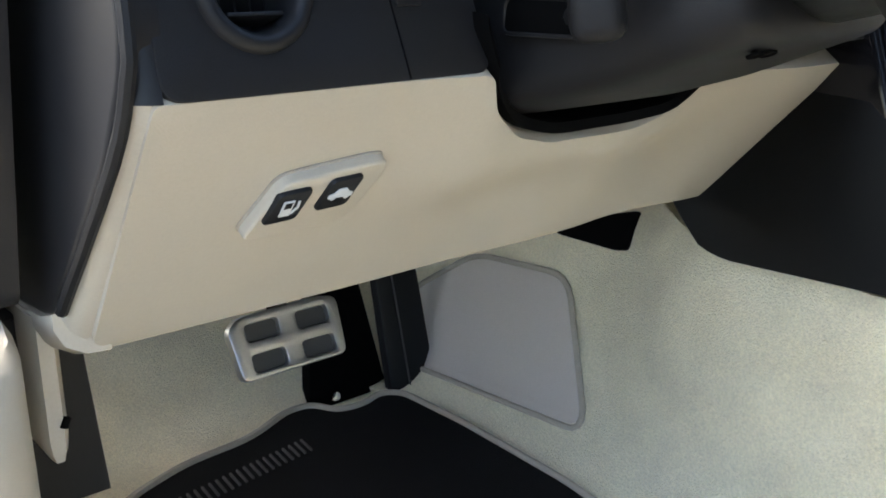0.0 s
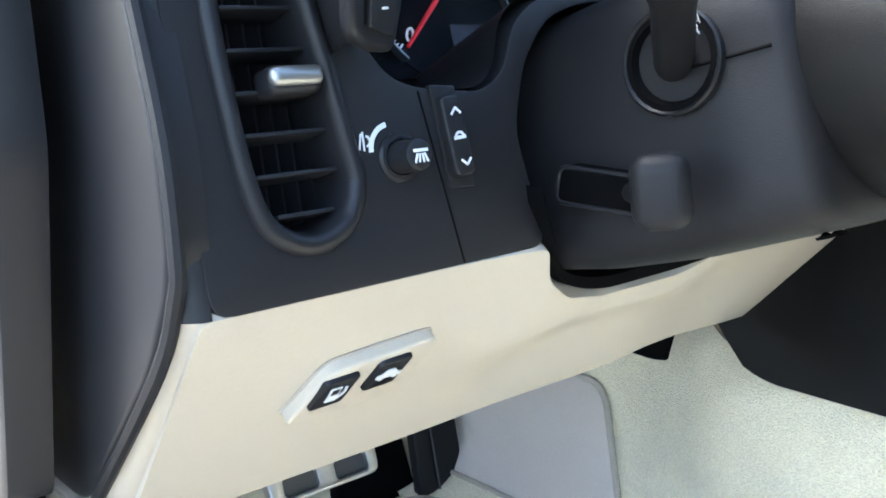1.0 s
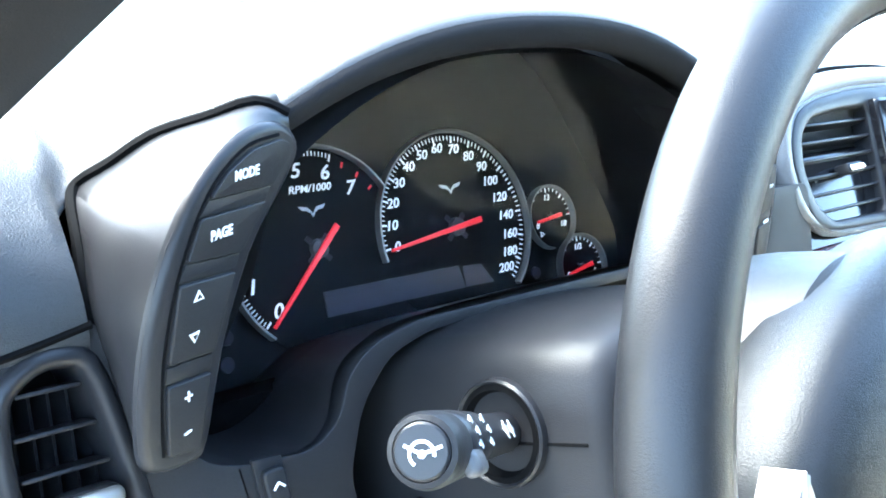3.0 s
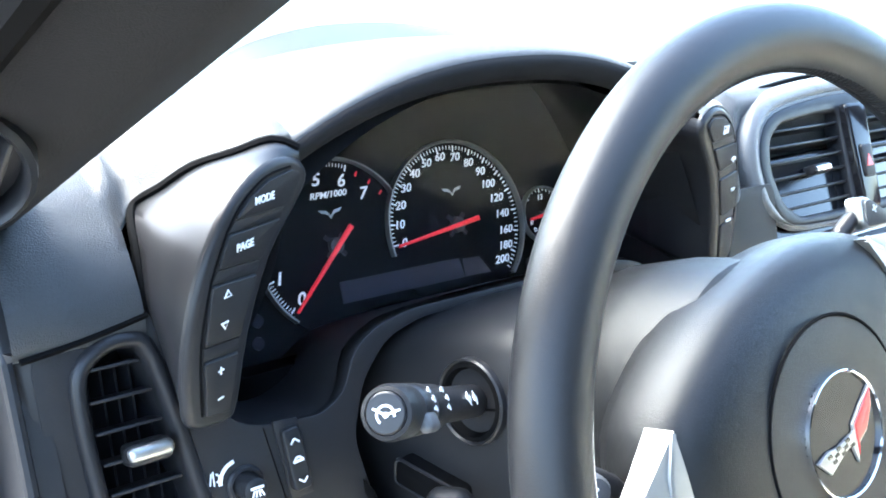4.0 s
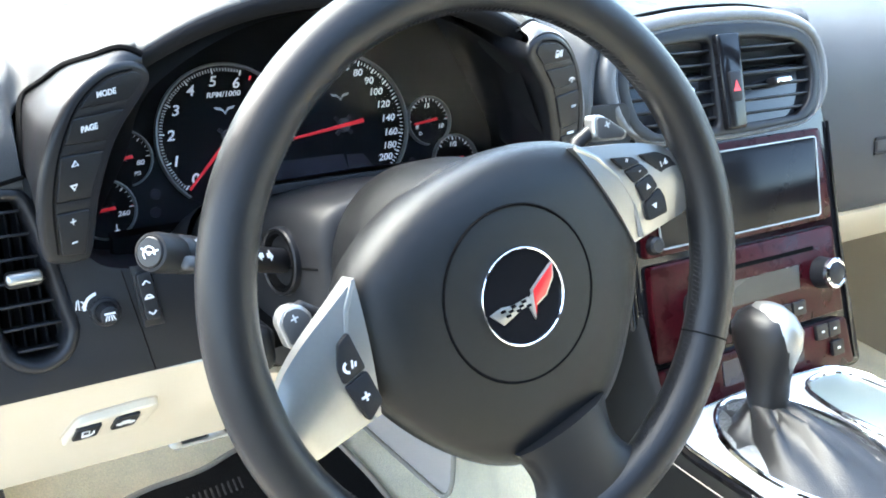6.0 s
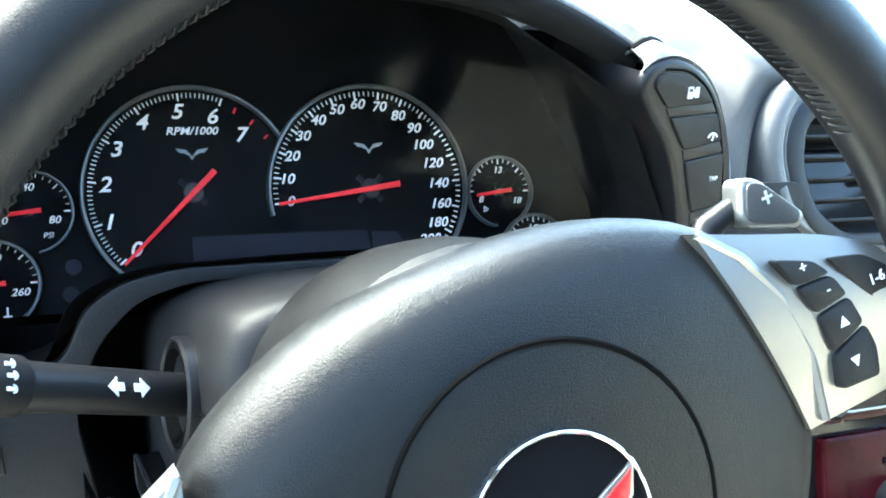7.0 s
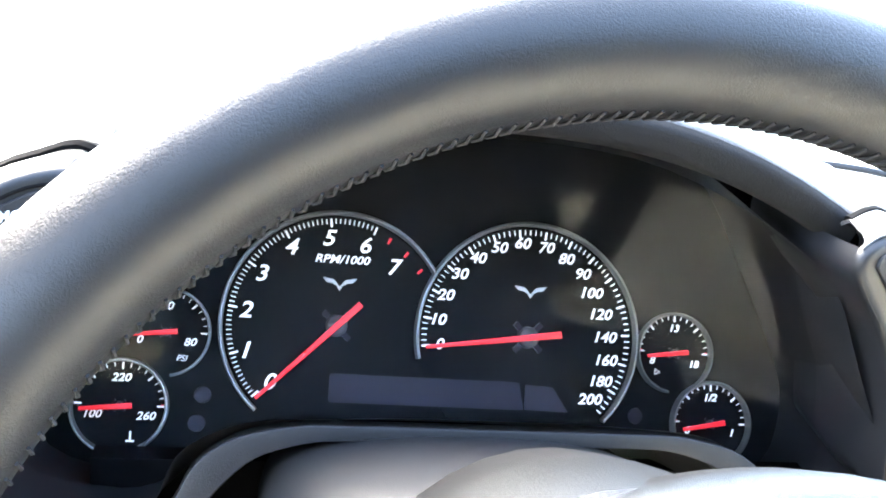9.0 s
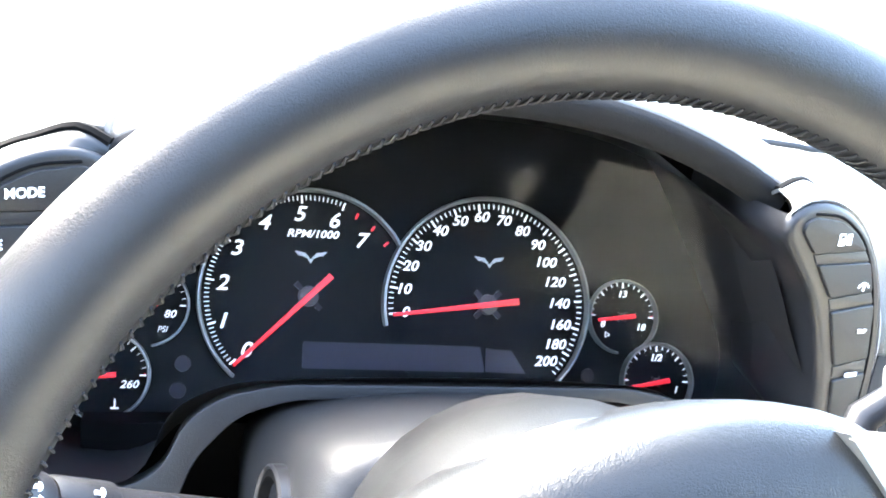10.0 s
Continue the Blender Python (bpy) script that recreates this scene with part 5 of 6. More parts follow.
part("radio_display", sheet(rounded(on_stack([(0.362, 0.408), (0.476, 0.408), (0.474, 0.385), (0.364, 0.385)]), 0.002), SK, 0.0, 0.0042), PAPER, stack, "unlit radio display")
for x in (0.337, 0.507):
    f = shift(SK, x - CX, (0.395 - 0.48) * SS, 0.003)
    k = part("knob", lathe([(0.0160, 0.0), (0.0150, 0.008), (0.0140, 0.018), (0.0120, 0.0195), (0.0001, 0.0195)], f, 28), SATIN, stack, "round radio knob with chrome ring")
    part("knob_ring", lathe([(0.0150, 0.015), (0.0148, 0.0190), (0.0125, 0.0205), (0.0112, 0.0198), (0.0112, 0.017)], f, 28), CHROME, k)
for k in range(6):
    x = 0.362 + 0.0215 * k
    b = part("radio_button", sheet(rounded(on_stack([(x - 0.009, 0.360), (x + 0.009, 0.360), (x + 0.009, 0.374), (x - 0.009, 0.374)]), 0.002), SK, 0.002, 0.006, bevel=0.001), SATIN, stack)
    mark("symbol", [bar(-0.003, 0, 0.003, 0, 0.0014)], shift(SK, x - CX, (0.367 - 0.48) * SS, 0.0062), PRINT, b)
part("climate_face", sheet(rounded(on_stack([(0.284, 0.345), (0.538, 0.345), (0.544, 0.298), (0.280, 0.298)]), 0.005), SK, -0.01, 0.003, bevel=0.002), WOOD, stack, "burgundy climate control face")
for x, z in ((0.515, 0.338), (0.518, 0.318), (0.497, 0.338), (0.30, 0.338), (0.30, 0.318)):
    b = part("climate_button", sheet(rounded(on_stack([(x - 0.0085, z - 0.0075), (x + 0.0085, z - 0.0075), (x + 0.0085, z + 0.0075), (x - 0.0085, z + 0.0075)]), 0.002), SK, 0.002, 0.007, bevel=0.001), SATIN, stack)
    mark("symbol", [bar(-0.002, 0, 0.002, 0, 0.002)], shift(SK, x - CX, (z - 0.48) * SS, 0.0072), PRINT, b)
part("climate_display", sheet(rounded(on_stack([(0.36, 0.338), (0.47, 0.338), (0.47, 0.315), (0.36, 0.315)]), 0.002), SK, 0.0, 0.0042), LCD, stack)
for z in (0.481, 0.456):
    b = part("side_button", lathe([(0.0085, 0.0), (0.008, 0.006), (0.006, 0.008), (0.0001, 0.008)], shift(SK, 0.2955 - CX, (z - 0.48) * SS, 0.002), 18), SATIN, stack)
for x0, x1 in ((0.2775, 0.2825), (0.5475, 0.5525)):
    part("edge_strip", tube([SK @ Vector((u, v, -0.003)) for u, v in curve(on_stack([(x0, 0.54), (x0, 0.42), (x1 if x0 > 0.4 else x0 - 0.004, 0.30)]), 5)], 0.0018, 6), GLOSS, stack)

cv = thing("centre_vent", SK @ Vector((0, 0.11, 0)), "twin black centre air vents with hazard switch between", "air vent")
CV = [(0.276, 0.592), (0.283, 0.617), (0.305, 0.633), (0.36, 0.6405), (0.41, 0.642), (0.46, 0.6405), (0.512, 0.631), (0.532, 0.615), (0.5365, 0.590), (0.530, 0.562), (0.512, 0.545), (0.46, 0.541), (0.41, 0.540), (0.36, 0.541), (0.305, 0.545), (0.284, 0.562)]
cvl = curve(on_stack(CV), 3, True)
openings = []
for pts in ([(0.2895, 0.590), (0.2945, 0.612), (0.312, 0.6230), (0.355, 0.6265), (0.393, 0.6275), (0.393, 0.5490), (0.316, 0.5505), (0.297, 0.564)], [(0.425, 0.6275), (0.463, 0.6265), (0.505, 0.6210), (0.521, 0.610), (0.526, 0.588), (0.519, 0.564), (0.502, 0.5505), (0.425, 0.5490)]):
    openings.append(rounded(on_stack(pts), 0.008))
part("bezel", sheet(cvl, SK, -0.012, 0.004, holes=openings, bevel=0.003, seg=3), SATIN, cv)
part("bezel_rim", tube([SK @ Vector((u, v, 0.0)) for u, v in cvl], 0.0035, 8, closed=True), PAD, cv)
# padded leather surround, widest over the vents and running out beside the screen
def swell(d, w):
    """The bezel's outline moved outwards by d, less towards its lower edge, at height w."""
    ring, n = [], len(cvl)
    for i, (u, v) in enumerate(cvl):
        t = Vector(cvl[(i + 1) % n]) - Vector(cvl[i - 1])
        o = Vector((t.y, -t.x)).normalized()
        if o.dot(Vector((u, v - 0.11 * SS))) < 0:
            o = -o
        k = min(1.0, max(0.0, (v / SS + 0.48 - 0.543) / 0.030))
        k = k * k * (3 - 2 * k)
        ring.append(SK @ Vector((u + o.x * d * k, v + o.y * d * k, w if w > -0.006 else -0.006 + (w + 0.006) * k)))
    return ring


part("surround", loft([swell(d, w) for d, w in ((0.0, -0.004), (0.0015, 0.0035), (0.004, 0.0058), (0.009, 0.0055), (0.0135, 0.0015), (0.0160, -0.007), (0.0168, -0.020), (0.0150, -0.045), (0.005, -0.075))], caps=False), PAD, cv, "padded black leather surround", smooth=70)
part("surround_gap", tube(swell(0.0180, -0.013), 0.0022, 6, closed=True), DEEP, cv)
part("duct", sheet(inset(cvl, 0.01), SK, -0.06, -0.05), DEEP, cv)
for op, x0 in ((openings[0], 0.345), (openings[1], 0.473)):
    for k in range(6):
        v = (0.5570 - 0.48) * SS + 0.0122 * k
        got = span_at(op, v)
        if got:
            louvre_blade(SK, got[0], got[1], v, -0.008, 0.018, 0.0022, -10, cv)
    for k in range(5):
        part("vane", box(SK @ pose(x0 - CX - 0.036 + 0.018 * k, (0.584 - 0.48) * SS, -0.03), 0.0014, 0.070, 0.014), DEEP, cv)
    part("louvre_tab", box(SK @ pose(x0 - CX + 0.004, (0.584 - 0.48) * SS, 0.003, -6, 0, 0), 0.022, 0.008, 0.012, 0.002), SATIN, cv)
    part("tab_tip", box(SK @ pose(x0 - CX + 0.004, (0.5845 - 0.48) * SS, 0.0092, -6, 0, 0), 0.020, 0.0045, 0.003, 0.0012), CHROME, cv)
part("hazard_housing", sheet(rounded(on_stack([(0.394, 0.632), (0.424, 0.632), (0.4215, 0.545), (0.3965, 0.545)]), 0.004), SK, -0.01, 0.011, bevel=0.003, seg=3), GLOSS, cv)
part("hazard_button", sheet(rounded(on_stack([(0.4015, 0.597), (0.4165, 0.597), (0.4155, 0.570), (0.4025, 0.570)]), 0.003), SK, 0.008, 0.0135, bevel=0.0012), SATIN, cv)
mark("hazard_symbol", [on_stack([(0.4045, 0.579), (0.4135, 0.579), (0.409, 0.589)])], shift(SK, 0, 0, 0.0136), REDPAINT, cv)

# ---- console ----
def plate_z(y):
    return 0.335 + (0.20 - y) * 0.10


PLN = Vector((0, 0.10, 1)).normalized()
PL = plane((0.37, 0.20, plate_z(0.20)), PLN)


def on_plate(pts):
    return [(x - 0.37, (y - 0.20) / PLN.z) for x, y in pts]


def between(table, y):
    """Straight-line value at y in a table of (y, value) pairs."""
    for (y0, a), (y1, b) in zip(table, table[1:]):
        if y <= y1:
            return a + (b - a) * max(0.0, (y - y0) / (y1 - y0))
    return table[-1][1]


console = thing("centre_console", (0.37, 0.15, 0.28), "centre console with brushed silver top plate and black leather side", "console")
PLO = rounded(on_plate([(0.243, 0.17), (0.244, 0.08), (0.2455, -0.03), (0.280, 0.0), (0.378, 0.055), (0.405, 0.140), (0.462, 0.138), (0.487, 0.19), (0.498, 0.262), (0.484, 0.298), (0.43, 0.303), (0.37, 0.305), (0.311, 0.301), (0.262, 0.284), (0.249, 0.262)]), 0.014)
tilt = radians(-13)
boot_hole = [(-0.040 + x * math.cos(tilt) - y * math.sin(tilt), 0.006 + x * math.sin(tilt) + y * math.cos(tilt)) for x, y in ellipse(0, 0, 0.062, 0.093, 40)]
cup = curve(on_plate([(0.422, 0.278), (0.440, 0.286), (0.463, 0.287), (0.481, 0.272), (0.484, 0.208), (0.462, 0.146), (0.432, 0.134), (0.409, 0.150), (0.402, 0.200), (0.410, 0.256)]), 4, True)
part("top_plate", sheet(PLO, PL, -0.012, 0.0, bevel=0.0015), PLATE, console, "brushed silver top plate")
part("plate_edge", tube([PL @ Vector((u, v, -0.006)) for u, v in PLO], 0.0055, 8, closed=True), GLOSS, console)
part("plate_rim", tube([PL @ Vector((u * 1.008, v, -0.0002)) for u, v in PLO], 0.0015, 6, closed=True), CHROME, console)
part("boot_ring", tube([PL @ Vector((u, v, 0.001)) for u, v in boot_hole], 0.0032, 8, closed=True), CHROME, console)
part("tray_ring", tube([PL @ Vector((u, v, 0.001)) for u, v in cup], 0.0032, 8, closed=True), CHROME, console)
part("tray_lid", sheet(cup, PL, -0.006, 0.0012, bevel=0.0006), TRAY, console, "silver cup holder lid")
part("lid_handle", box(shift(PL, 0.0335, 0.007, 0.002, 0), 0.008, 0.040, 0.006, 0.0028, 3), CHROME, console)
lf = shift(PL, 0.293 - 0.37, 0.057 - 0.20, 0.0)
part("lighter_ring", lathe([(0.0185, -0.002), (0.018, 0.0015), (0.0150, 0.0022), (0.0140, -0.002)], lf, 28), GLOSS, console)
part("lighter_knob", lathe([(0.0130, -0.002), (0.0126, 0.003), (0.0105, 0.0045), (0.0001, 0.0048)], lf, 24), SILVER, console, "round lighter knob")
part("rear_strip", sheet(rounded(on_plate([(0.385, 0.040), (0.408, 0.136), (0.475, 0.136), (0.485, 0.05), (0.48, -0.08), (0.42, -0.08)]), 0.008), PL, -0.012, -0.003, bevel=0.002), SATIN, console, "black trim strip beside the armrest")
part("rear_strip_edge", tube([PL @ Vector((u, v, -0.002)) for u, v in on_plate([(0.405, 0.140), (0.393, 0.10), (0.379, 0.055)])], 0.0016, 6), CHROME, console)
# black leather side with a stitched line
LOW = [(-0.03, 0.352), (0.035, 0.345), (0.060, 0.334), (0.082, 0.311), (0.088, 0.306), (0.107, 0.302), (0.187, 0.292), (0.24, 0.286), (0.31, 0.284), (0.38, 0.279), (0.435, 0.275), (0.458, 0.279), (0.480, 0.301), (0.50, 0.325), (0.52, 0.345)]
HIGH = [(-0.03, 0.3575), (0.26, 0.3235), (0.285, 0.335), (0.36, 0.43), (0.52, 0.435)]
side_rows = []
for y in steps(-0.03, 0.52, 55):
    zb, zt = between(LOW, y), between(HIGH, y)
    xt = between([(-0.03, 0.2455), (0.10, 0.243), (0.20, 0.244), (0.27, 0.250), (0.36, 0.262), (0.52, 0.262)], y)
    low_k = min(1.0, (zt - zb) / 0.035)
    side_rows.append([(xt + (0.213 - xt) * low_k * k ** 0.8, y, zt + (zb - zt) * k) for k in steps(0, 1, 8)])
sb = bmesh.new()
gg = [[sb.verts.new(p) for p in r] for r in side_rows]
for i in range(len(gg) - 1):
    for j in range(8):
        sb.faces.new((gg[i][j], gg[i + 1][j], gg[i + 1][j + 1], gg[i][j + 1]))
bmesh.ops.solidify(sb, geom=sb.faces[:], thickness=0.005)
part("side_panel", sb, COVER, console, "black stitched leather side panel", smooth=70)
part("stitching", tube([(r[2][0] - 0.0025, r[2][1], r[2][2] + 0.002) for r in side_rows[8:30]], 0.0006, 5), SEAM, console)
part("rear_side", sheet(rounded([(-0.086, 0.0), (-0.086, 0.298), (-0.056, 0.335), (0.0, 0.352), (0.62, 0.37), (0.62, 0.0)], 0.012), plane((0.226, 0.0, 0.0), (-1, 0, 0.12), (0, -1, 0)), -0.01, 0.004, bevel=0.003), HIDE_CREAM, console, "cream leather side of the console")

arm = thing("armrest", (0.35, -0.2, 0.35), "cream leather centre armrest lid", "armrest")
ar = []
for d, s in ((0.0, 0.82), (0.003, 0.92), (0.012, 0.98), (0.03, 1.0), (0.10, 1.0), (0.30, 1.0), (0.50, 0.98)):
    ring_ = []
    for u, v in rounded([(-1, 0), (1, 0), (0.99, 0.85), (0.72, 1.0), (-0.62, 1.0), (-0.98, 0.80)], [0.03, 0.03, 0.25, 0.3, 0.35, 0.3]):
        x = 0.338 + u * 0.108 * (0.97 + 0.03 * s)
        ring_.append((x, -0.032 + (min(x, 0.41) - 0.23) * 0.46 - d - 0.02 * (1 - s), 0.345 + 0.012 * (1 - s) + (0.062 * s + 0.012 * d) * v))
    ar.append(ring_)
part("lid", loft(ar), HIDE_CREAM, arm, smooth=60)
part("lid_seam", tube([(0.2285, -0.045, 0.3585), (0.2280, -0.15, 0.362), (0.2280, -0.45, 0.365)], 0.0016, 6), SEAM, arm)
part("box", box(pose(0.345, -0.30, 0.25), 0.20, 0.44, 0.20, 0.01), HIDE_CREAM, arm)

shifter = thing("gear_selector", PL @ Vector((-0.04, 0.006, 0)), "black leather gear selector with silver-capped knob", "gear selector")
bc = PL @ Vector((-0.040, 0.006, 0.0))
base = [PL @ Vector((u * 0.97 - 0.0012, v * 0.97 + 0.0002, 0.0)) for u, v in boot_hole]
topc = Vector((0.331, 0.252, 0.356))
rg = []
for k in steps(0, 1, 14):
    ringp = []
    for i, b in enumerate(base):
        a = 2 * math.pi * i / len(base)
        flat_ = (b - bc).normalized()
        rear = max(0.0, -flat_.y)                     # the hide is drawn tight towards the rear
        p = b.lerp(topc + flat_ * 0.0165, k ** (1.0 - 0.25 * rear))
        env = math.sin(math.pi * k) ** 0.7
        p.z += env * (-0.010 + 0.016 * rear + 0.0042 * math.sin(7 * a + 1.5 * k) + 0.0018 * math.sin(13 * a - 5 * k))
        p += flat_ * env * (0.0040 * math.sin(5 * a + 2 * k + 1.0) - 0.004)
        ringp.append(p)
    rg.append(ringp)
part("boot", loft(rg), BOOT, shifter, "creased black leather boot", smooth=80)
kx = plane(topc, (0.02, 0.22, 1), (1, 0, 0))
kr = []
for h, rx, ry in ((-0.012, 0.0165, 0.0165), (0.0, 0.0170, 0.018), (0.018, 0.0175, 0.020), (0.034, 0.0205, 0.025), (0.050, 0.0235, 0.031), (0.064, 0.0235, 0.0315), (0.074, 0.019, 0.026), (0.080, 0.012, 0.016), (0.0825, 0.004, 0.006)):
    kr.append([kx @ Vector((rx * math.cos(2 * math.pi * k / 24), ry * math.sin(2 * math.pi * k / 24) + 0.006 * h / 0.07, h)) for k in range(24)])
part("knob", loft(kr), HIDE, shifter, smooth=70)
cr = []
for h, rx, ry, dy in ((0.026, 0.004, 0.006, -0.014), (0.036, 0.010, 0.012, -0.012), (0.050, 0.0155, 0.020, -0.009), (0.064, 0.0175, 0.026, -0.004), (0.0755, 0.0150, 0.0225, 0.001), (0.0825, 0.009, 0.014, 0.004), (0.0850, 0.002, 0.004, 0.005)):
    cr.append([kx @ Vector((rx * math.cos(2 * math.pi * k / 20) + 0.002, ry * math.sin(2 * math.pi * k / 20) + dy, h + 0.0010)) for k in range(20)])
part("knob_cap", loft(cr), SILVER, shifter, "satin silver knob cap", smooth=70)

hb_ = thing("handbrake", (0.45, -0.05, 0.35), "black leather handbrake lever with silver button", "handbrake")
h0, h1 = Vector((0.455, -0.060, 0.345)), Vector((0.452, 0.034, 0.446))
part("grip", tube([h0, h0.lerp(h1, 0.3), h0.lerp(h1, 0.7), h1], [0.0135, 0.0145, 0.0140, 0.0130], 18), HIDE, hb_)
part("grip_end", tube([h1, h1 + (h1 - h0).normalized() * 0.004], [0.0125, 0.0110], 16), CHROME, hb_)
part("button", tube([h1, h1 + (h1 - h0).normalized() * 0.018, h1 + (h1 - h0).normalized() * 0.020], [0.0098, 0.0090, 0.007], 16), SILVER, hb_, "silver release button")

# ---- passenger side ----
glove = thing("glovebox_panel", (0.80, 0.46, 0.38), "cream lower panel and glovebox under the passenger dash", "glovebox")
gl = []
for x in steps(0.56, 1.035, 12):
    s = 1 - 0.35 * max(0, (x - 0.80) / 0.26) ** 2
    gl.append([(x, 0.418, 0.430), (x, 0.412, 0.422), (x, 0.414, 0.412), (x, 0.44, 0.40 - 0.02 * s), (x, 0.475, 0.40 - 0.055 * s), (x, 0.50, 0.395 - 0.065 * s), (x, 0.60, 0.395 - 0.065 * s), (x, 0.60, 0.43)])
part("panel", loft(gl), CREAM, glove)
part("latch", sheet(rounded([(-0.022, -0.003), (0.022, -0.003), (0.022, 0.003), (-0.022, 0.003)], 0.002), plane((0.66, 0.446, 0.384), (0, -1, -0.9)), -0.001, 0.002), TAN, glove)
# eight raised characters of the maker's lettering as plain bars
emb = bmesh.new()
for k in range(8):
    x = 0.632 + 0.0305 * k
    fm = plane((x, 0.3990, 0.505 + 0.0008 * k), (0, -1, 0.20))
    for pts in ([(-0.011, 0.0062), (0.012, 0.0062), (0.0115, 0.0092), (-0.0115, 0.0092)], [(-0.012, -0.0092), (0.011, -0.0092), (0.0115, -0.0062), (-0.0115, -0.0062)], [(-0.012, -0.0055), (-0.0085, -0.0055), (-0.0085, 0.0055), (-0.012, 0.0055)]):
        sheet(pts, fm, -0.008, 0.0012, bm=emb)
part("embossed_bars", emb, SATIN, dash, smooth=False)
pv = thing("passenger_vent", (0.985, 0.40, 0.55), "black oval passenger side air vent", "air vent")
PV = plane((0.984, 0.389, 0.505), (-0.10, -1, 0.10)) @ pose(0, 0, 0, 0, 0, 14)
po = curve(ellipse(0, 0, 0.024, 0.054, 16), 3, True)
part("bezel", loft([[PV @ Vector((u * s, v * s2, w)) for u, v in po] for s, s2, w in ((1.75, 1.28, -0.016), (1.60, 1.22, -0.006), (1.3, 1.12, -0.0035), (1.06, 1.02, -0.005), (0.98, 0.98, -0.022))], caps=False), SATIN, pv)
part("duct", sheet(po, PV, -0.03, -0.02), DEEP, pv)
for k in range(8):
    v = -0.048 + 0.0137 * k
    got = span_at(po, v)
    if got:
        louvre_blade(PV, got[0], got[1], v, -0.006, 0.012, 0.002, -8, pv)
part("louvre_tab", box(PV @ pose(0, 0, 0.003), 0.020, 0.008, 0.010, 0.002), CHROME, pv)

door = thing("passenger_door", (1.09, 0.0, 0.3), "cream and tan passenger door with burgundy strip and armrest", "car door")
DF = plane((1.050, 0.0, 0.0), (-1, 0, 0.06), (0, -1, 0))      # u runs back, v up
lower = rounded([(-0.405, 0.405), (-0.449, 0.345), (-0.54, 0.250), (-0.588, 0.217), (-0.570, 0.172), (-0.516, 0.130), (-0.425, 0.100), (0.6, 0.05), (0.6, 0.42), (-0.38, 0.42)], 0.03)
part("lower_panel", sheet(lower, DF, -0.03, 0.0, bevel=0.006, seg=3), TAN, door)
part("middle_panel", sheet(rounded([(-0.405, 0.392), (-0.29, 0.368), (0.6, 0.368), (0.6, 0.455), (-0.41, 0.425)], 0.01), DF, -0.03, 0.012, bevel=0.008, seg=3), HIDE_CREAM, door, "cream leather door insert")
part("upper_panel", sheet(rounded([(-0.435, 0.418), (0.6, 0.450), (0.6, 0.605), (-0.445, 0.600)], 0.012), DF, -0.03, 0.010, bevel=0.006, seg=3), PAD, door, "black grained door top")
part("wood_strip", sheet(rounded([(-0.425, 0.546), (-0.346, 0.524), (-0.312, 0.447), (-0.10, 0.455), (0.3, 0.47), (0.3, 0.56), (-0.10, 0.575), (-0.33, 0.558), (-0.41, 0.552)], 0.01), DF, 0.0, 0.0145, bevel=0.002), WOOD, door, "burgundy door strip")
part("pull_ring", tube([DF @ Vector((-0.245 + 0.020 * math.cos(2 * math.pi * k / 24), 0.525 + 0.016 * math.sin(2 * math.pi * k / 24), 0.016)) for k in range(24)], 0.003, 8, closed=True), CHROME, door)
arml = []
for u, hw, hz in ((-0.382, 0.004, 0.006), (-0.365, 0.018, 0.018), (-0.31, 0.035, 0.028), (-0.22, 0.05, 0.034), (0.0, 0.055, 0.036), (0.4, 0.055, 0.036)):
    arml.append([DF @ Vector((u, 0.322 + hz * math.sin(2 * math.pi * k / 16), hw * (0.5 + 0.5 * math.cos(2 * math.pi * k / 16)) * 1.2 - 0.004)) for k in range(16)])
part("armrest", loft(arml), HIDE_CREAM, door, "rounded cream armrest", smooth=70)
part("pocket_edge", tube([DF @ Vector((u, v, 0.003)) for u, v in curve([(-0.565, 0.215), (-0.48, 0.165), (-0.30, 0.14), (0.0, 0.13)], 5)], 0.004, 8), TAN, door)
part("speaker_badge", sheet(rounded([(-0.016, -0.0035), (0.016, -0.0035), (0.016, 0.0035), (-0.016, 0.0035)], 0.002), DF @ pose(-0.291, 0.214, 0.0), 0.0, 0.003, bevel=0.0008), SILVER, door, "small silver speaker badge")
part("door_seal", tube([DF @ Vector((u, v, 0.012)) for u, v in curve([(-0.445, 0.61), (-0.440, 0.52), (-0.420, 0.42), (-0.455, 0.342), (-0.548, 0.248), (-0.600, 0.217), (-0.580, 0.166), (-0.520, 0.118), (-0.425, 0.090), (0.0, 0.06)], 5)], 0.0022, 8), DEEP, door, "black door seal")
pf_ = part("passenger_floor", skin(lambda u, v: (u, v, 0.036 if v < 0.82 else 0.036 + (v - 0.82)), steps(0.56, 1.10, 6), [-0.6, 0.0, 0.4, 0.7, 0.82, 0.86, 0.95, 1.08], 0.01), CARPET, None)
tagged(pf_, "cream carpeted passenger footwell", "floor", kind="structure")
tagged(part("passenger_kick", box(pose(1.088, 0.74, 0.29), 0.03, 0.70, 0.66, 0.004), TAN), "tan passenger kick panel", "panel", kind="structure")
tagged(part("tunnel_right", loft([[(0.46, y, 0.322), (0.492, y, 0.318), (0.515, y, 0.28), (0.56, y, 0.10), (0.60, y, 0.0), (0.46, y, 0.0)] for y in (-0.6, 0.3, 0.7, 1.08)]), CARPET), "carpeted passenger side of the tunnel", "wall", kind="structure")
seat = thing("car_seat", (0.82, -0.15, 0.0), "cream leather bucket seat on the far side", "car seat")
sr = []
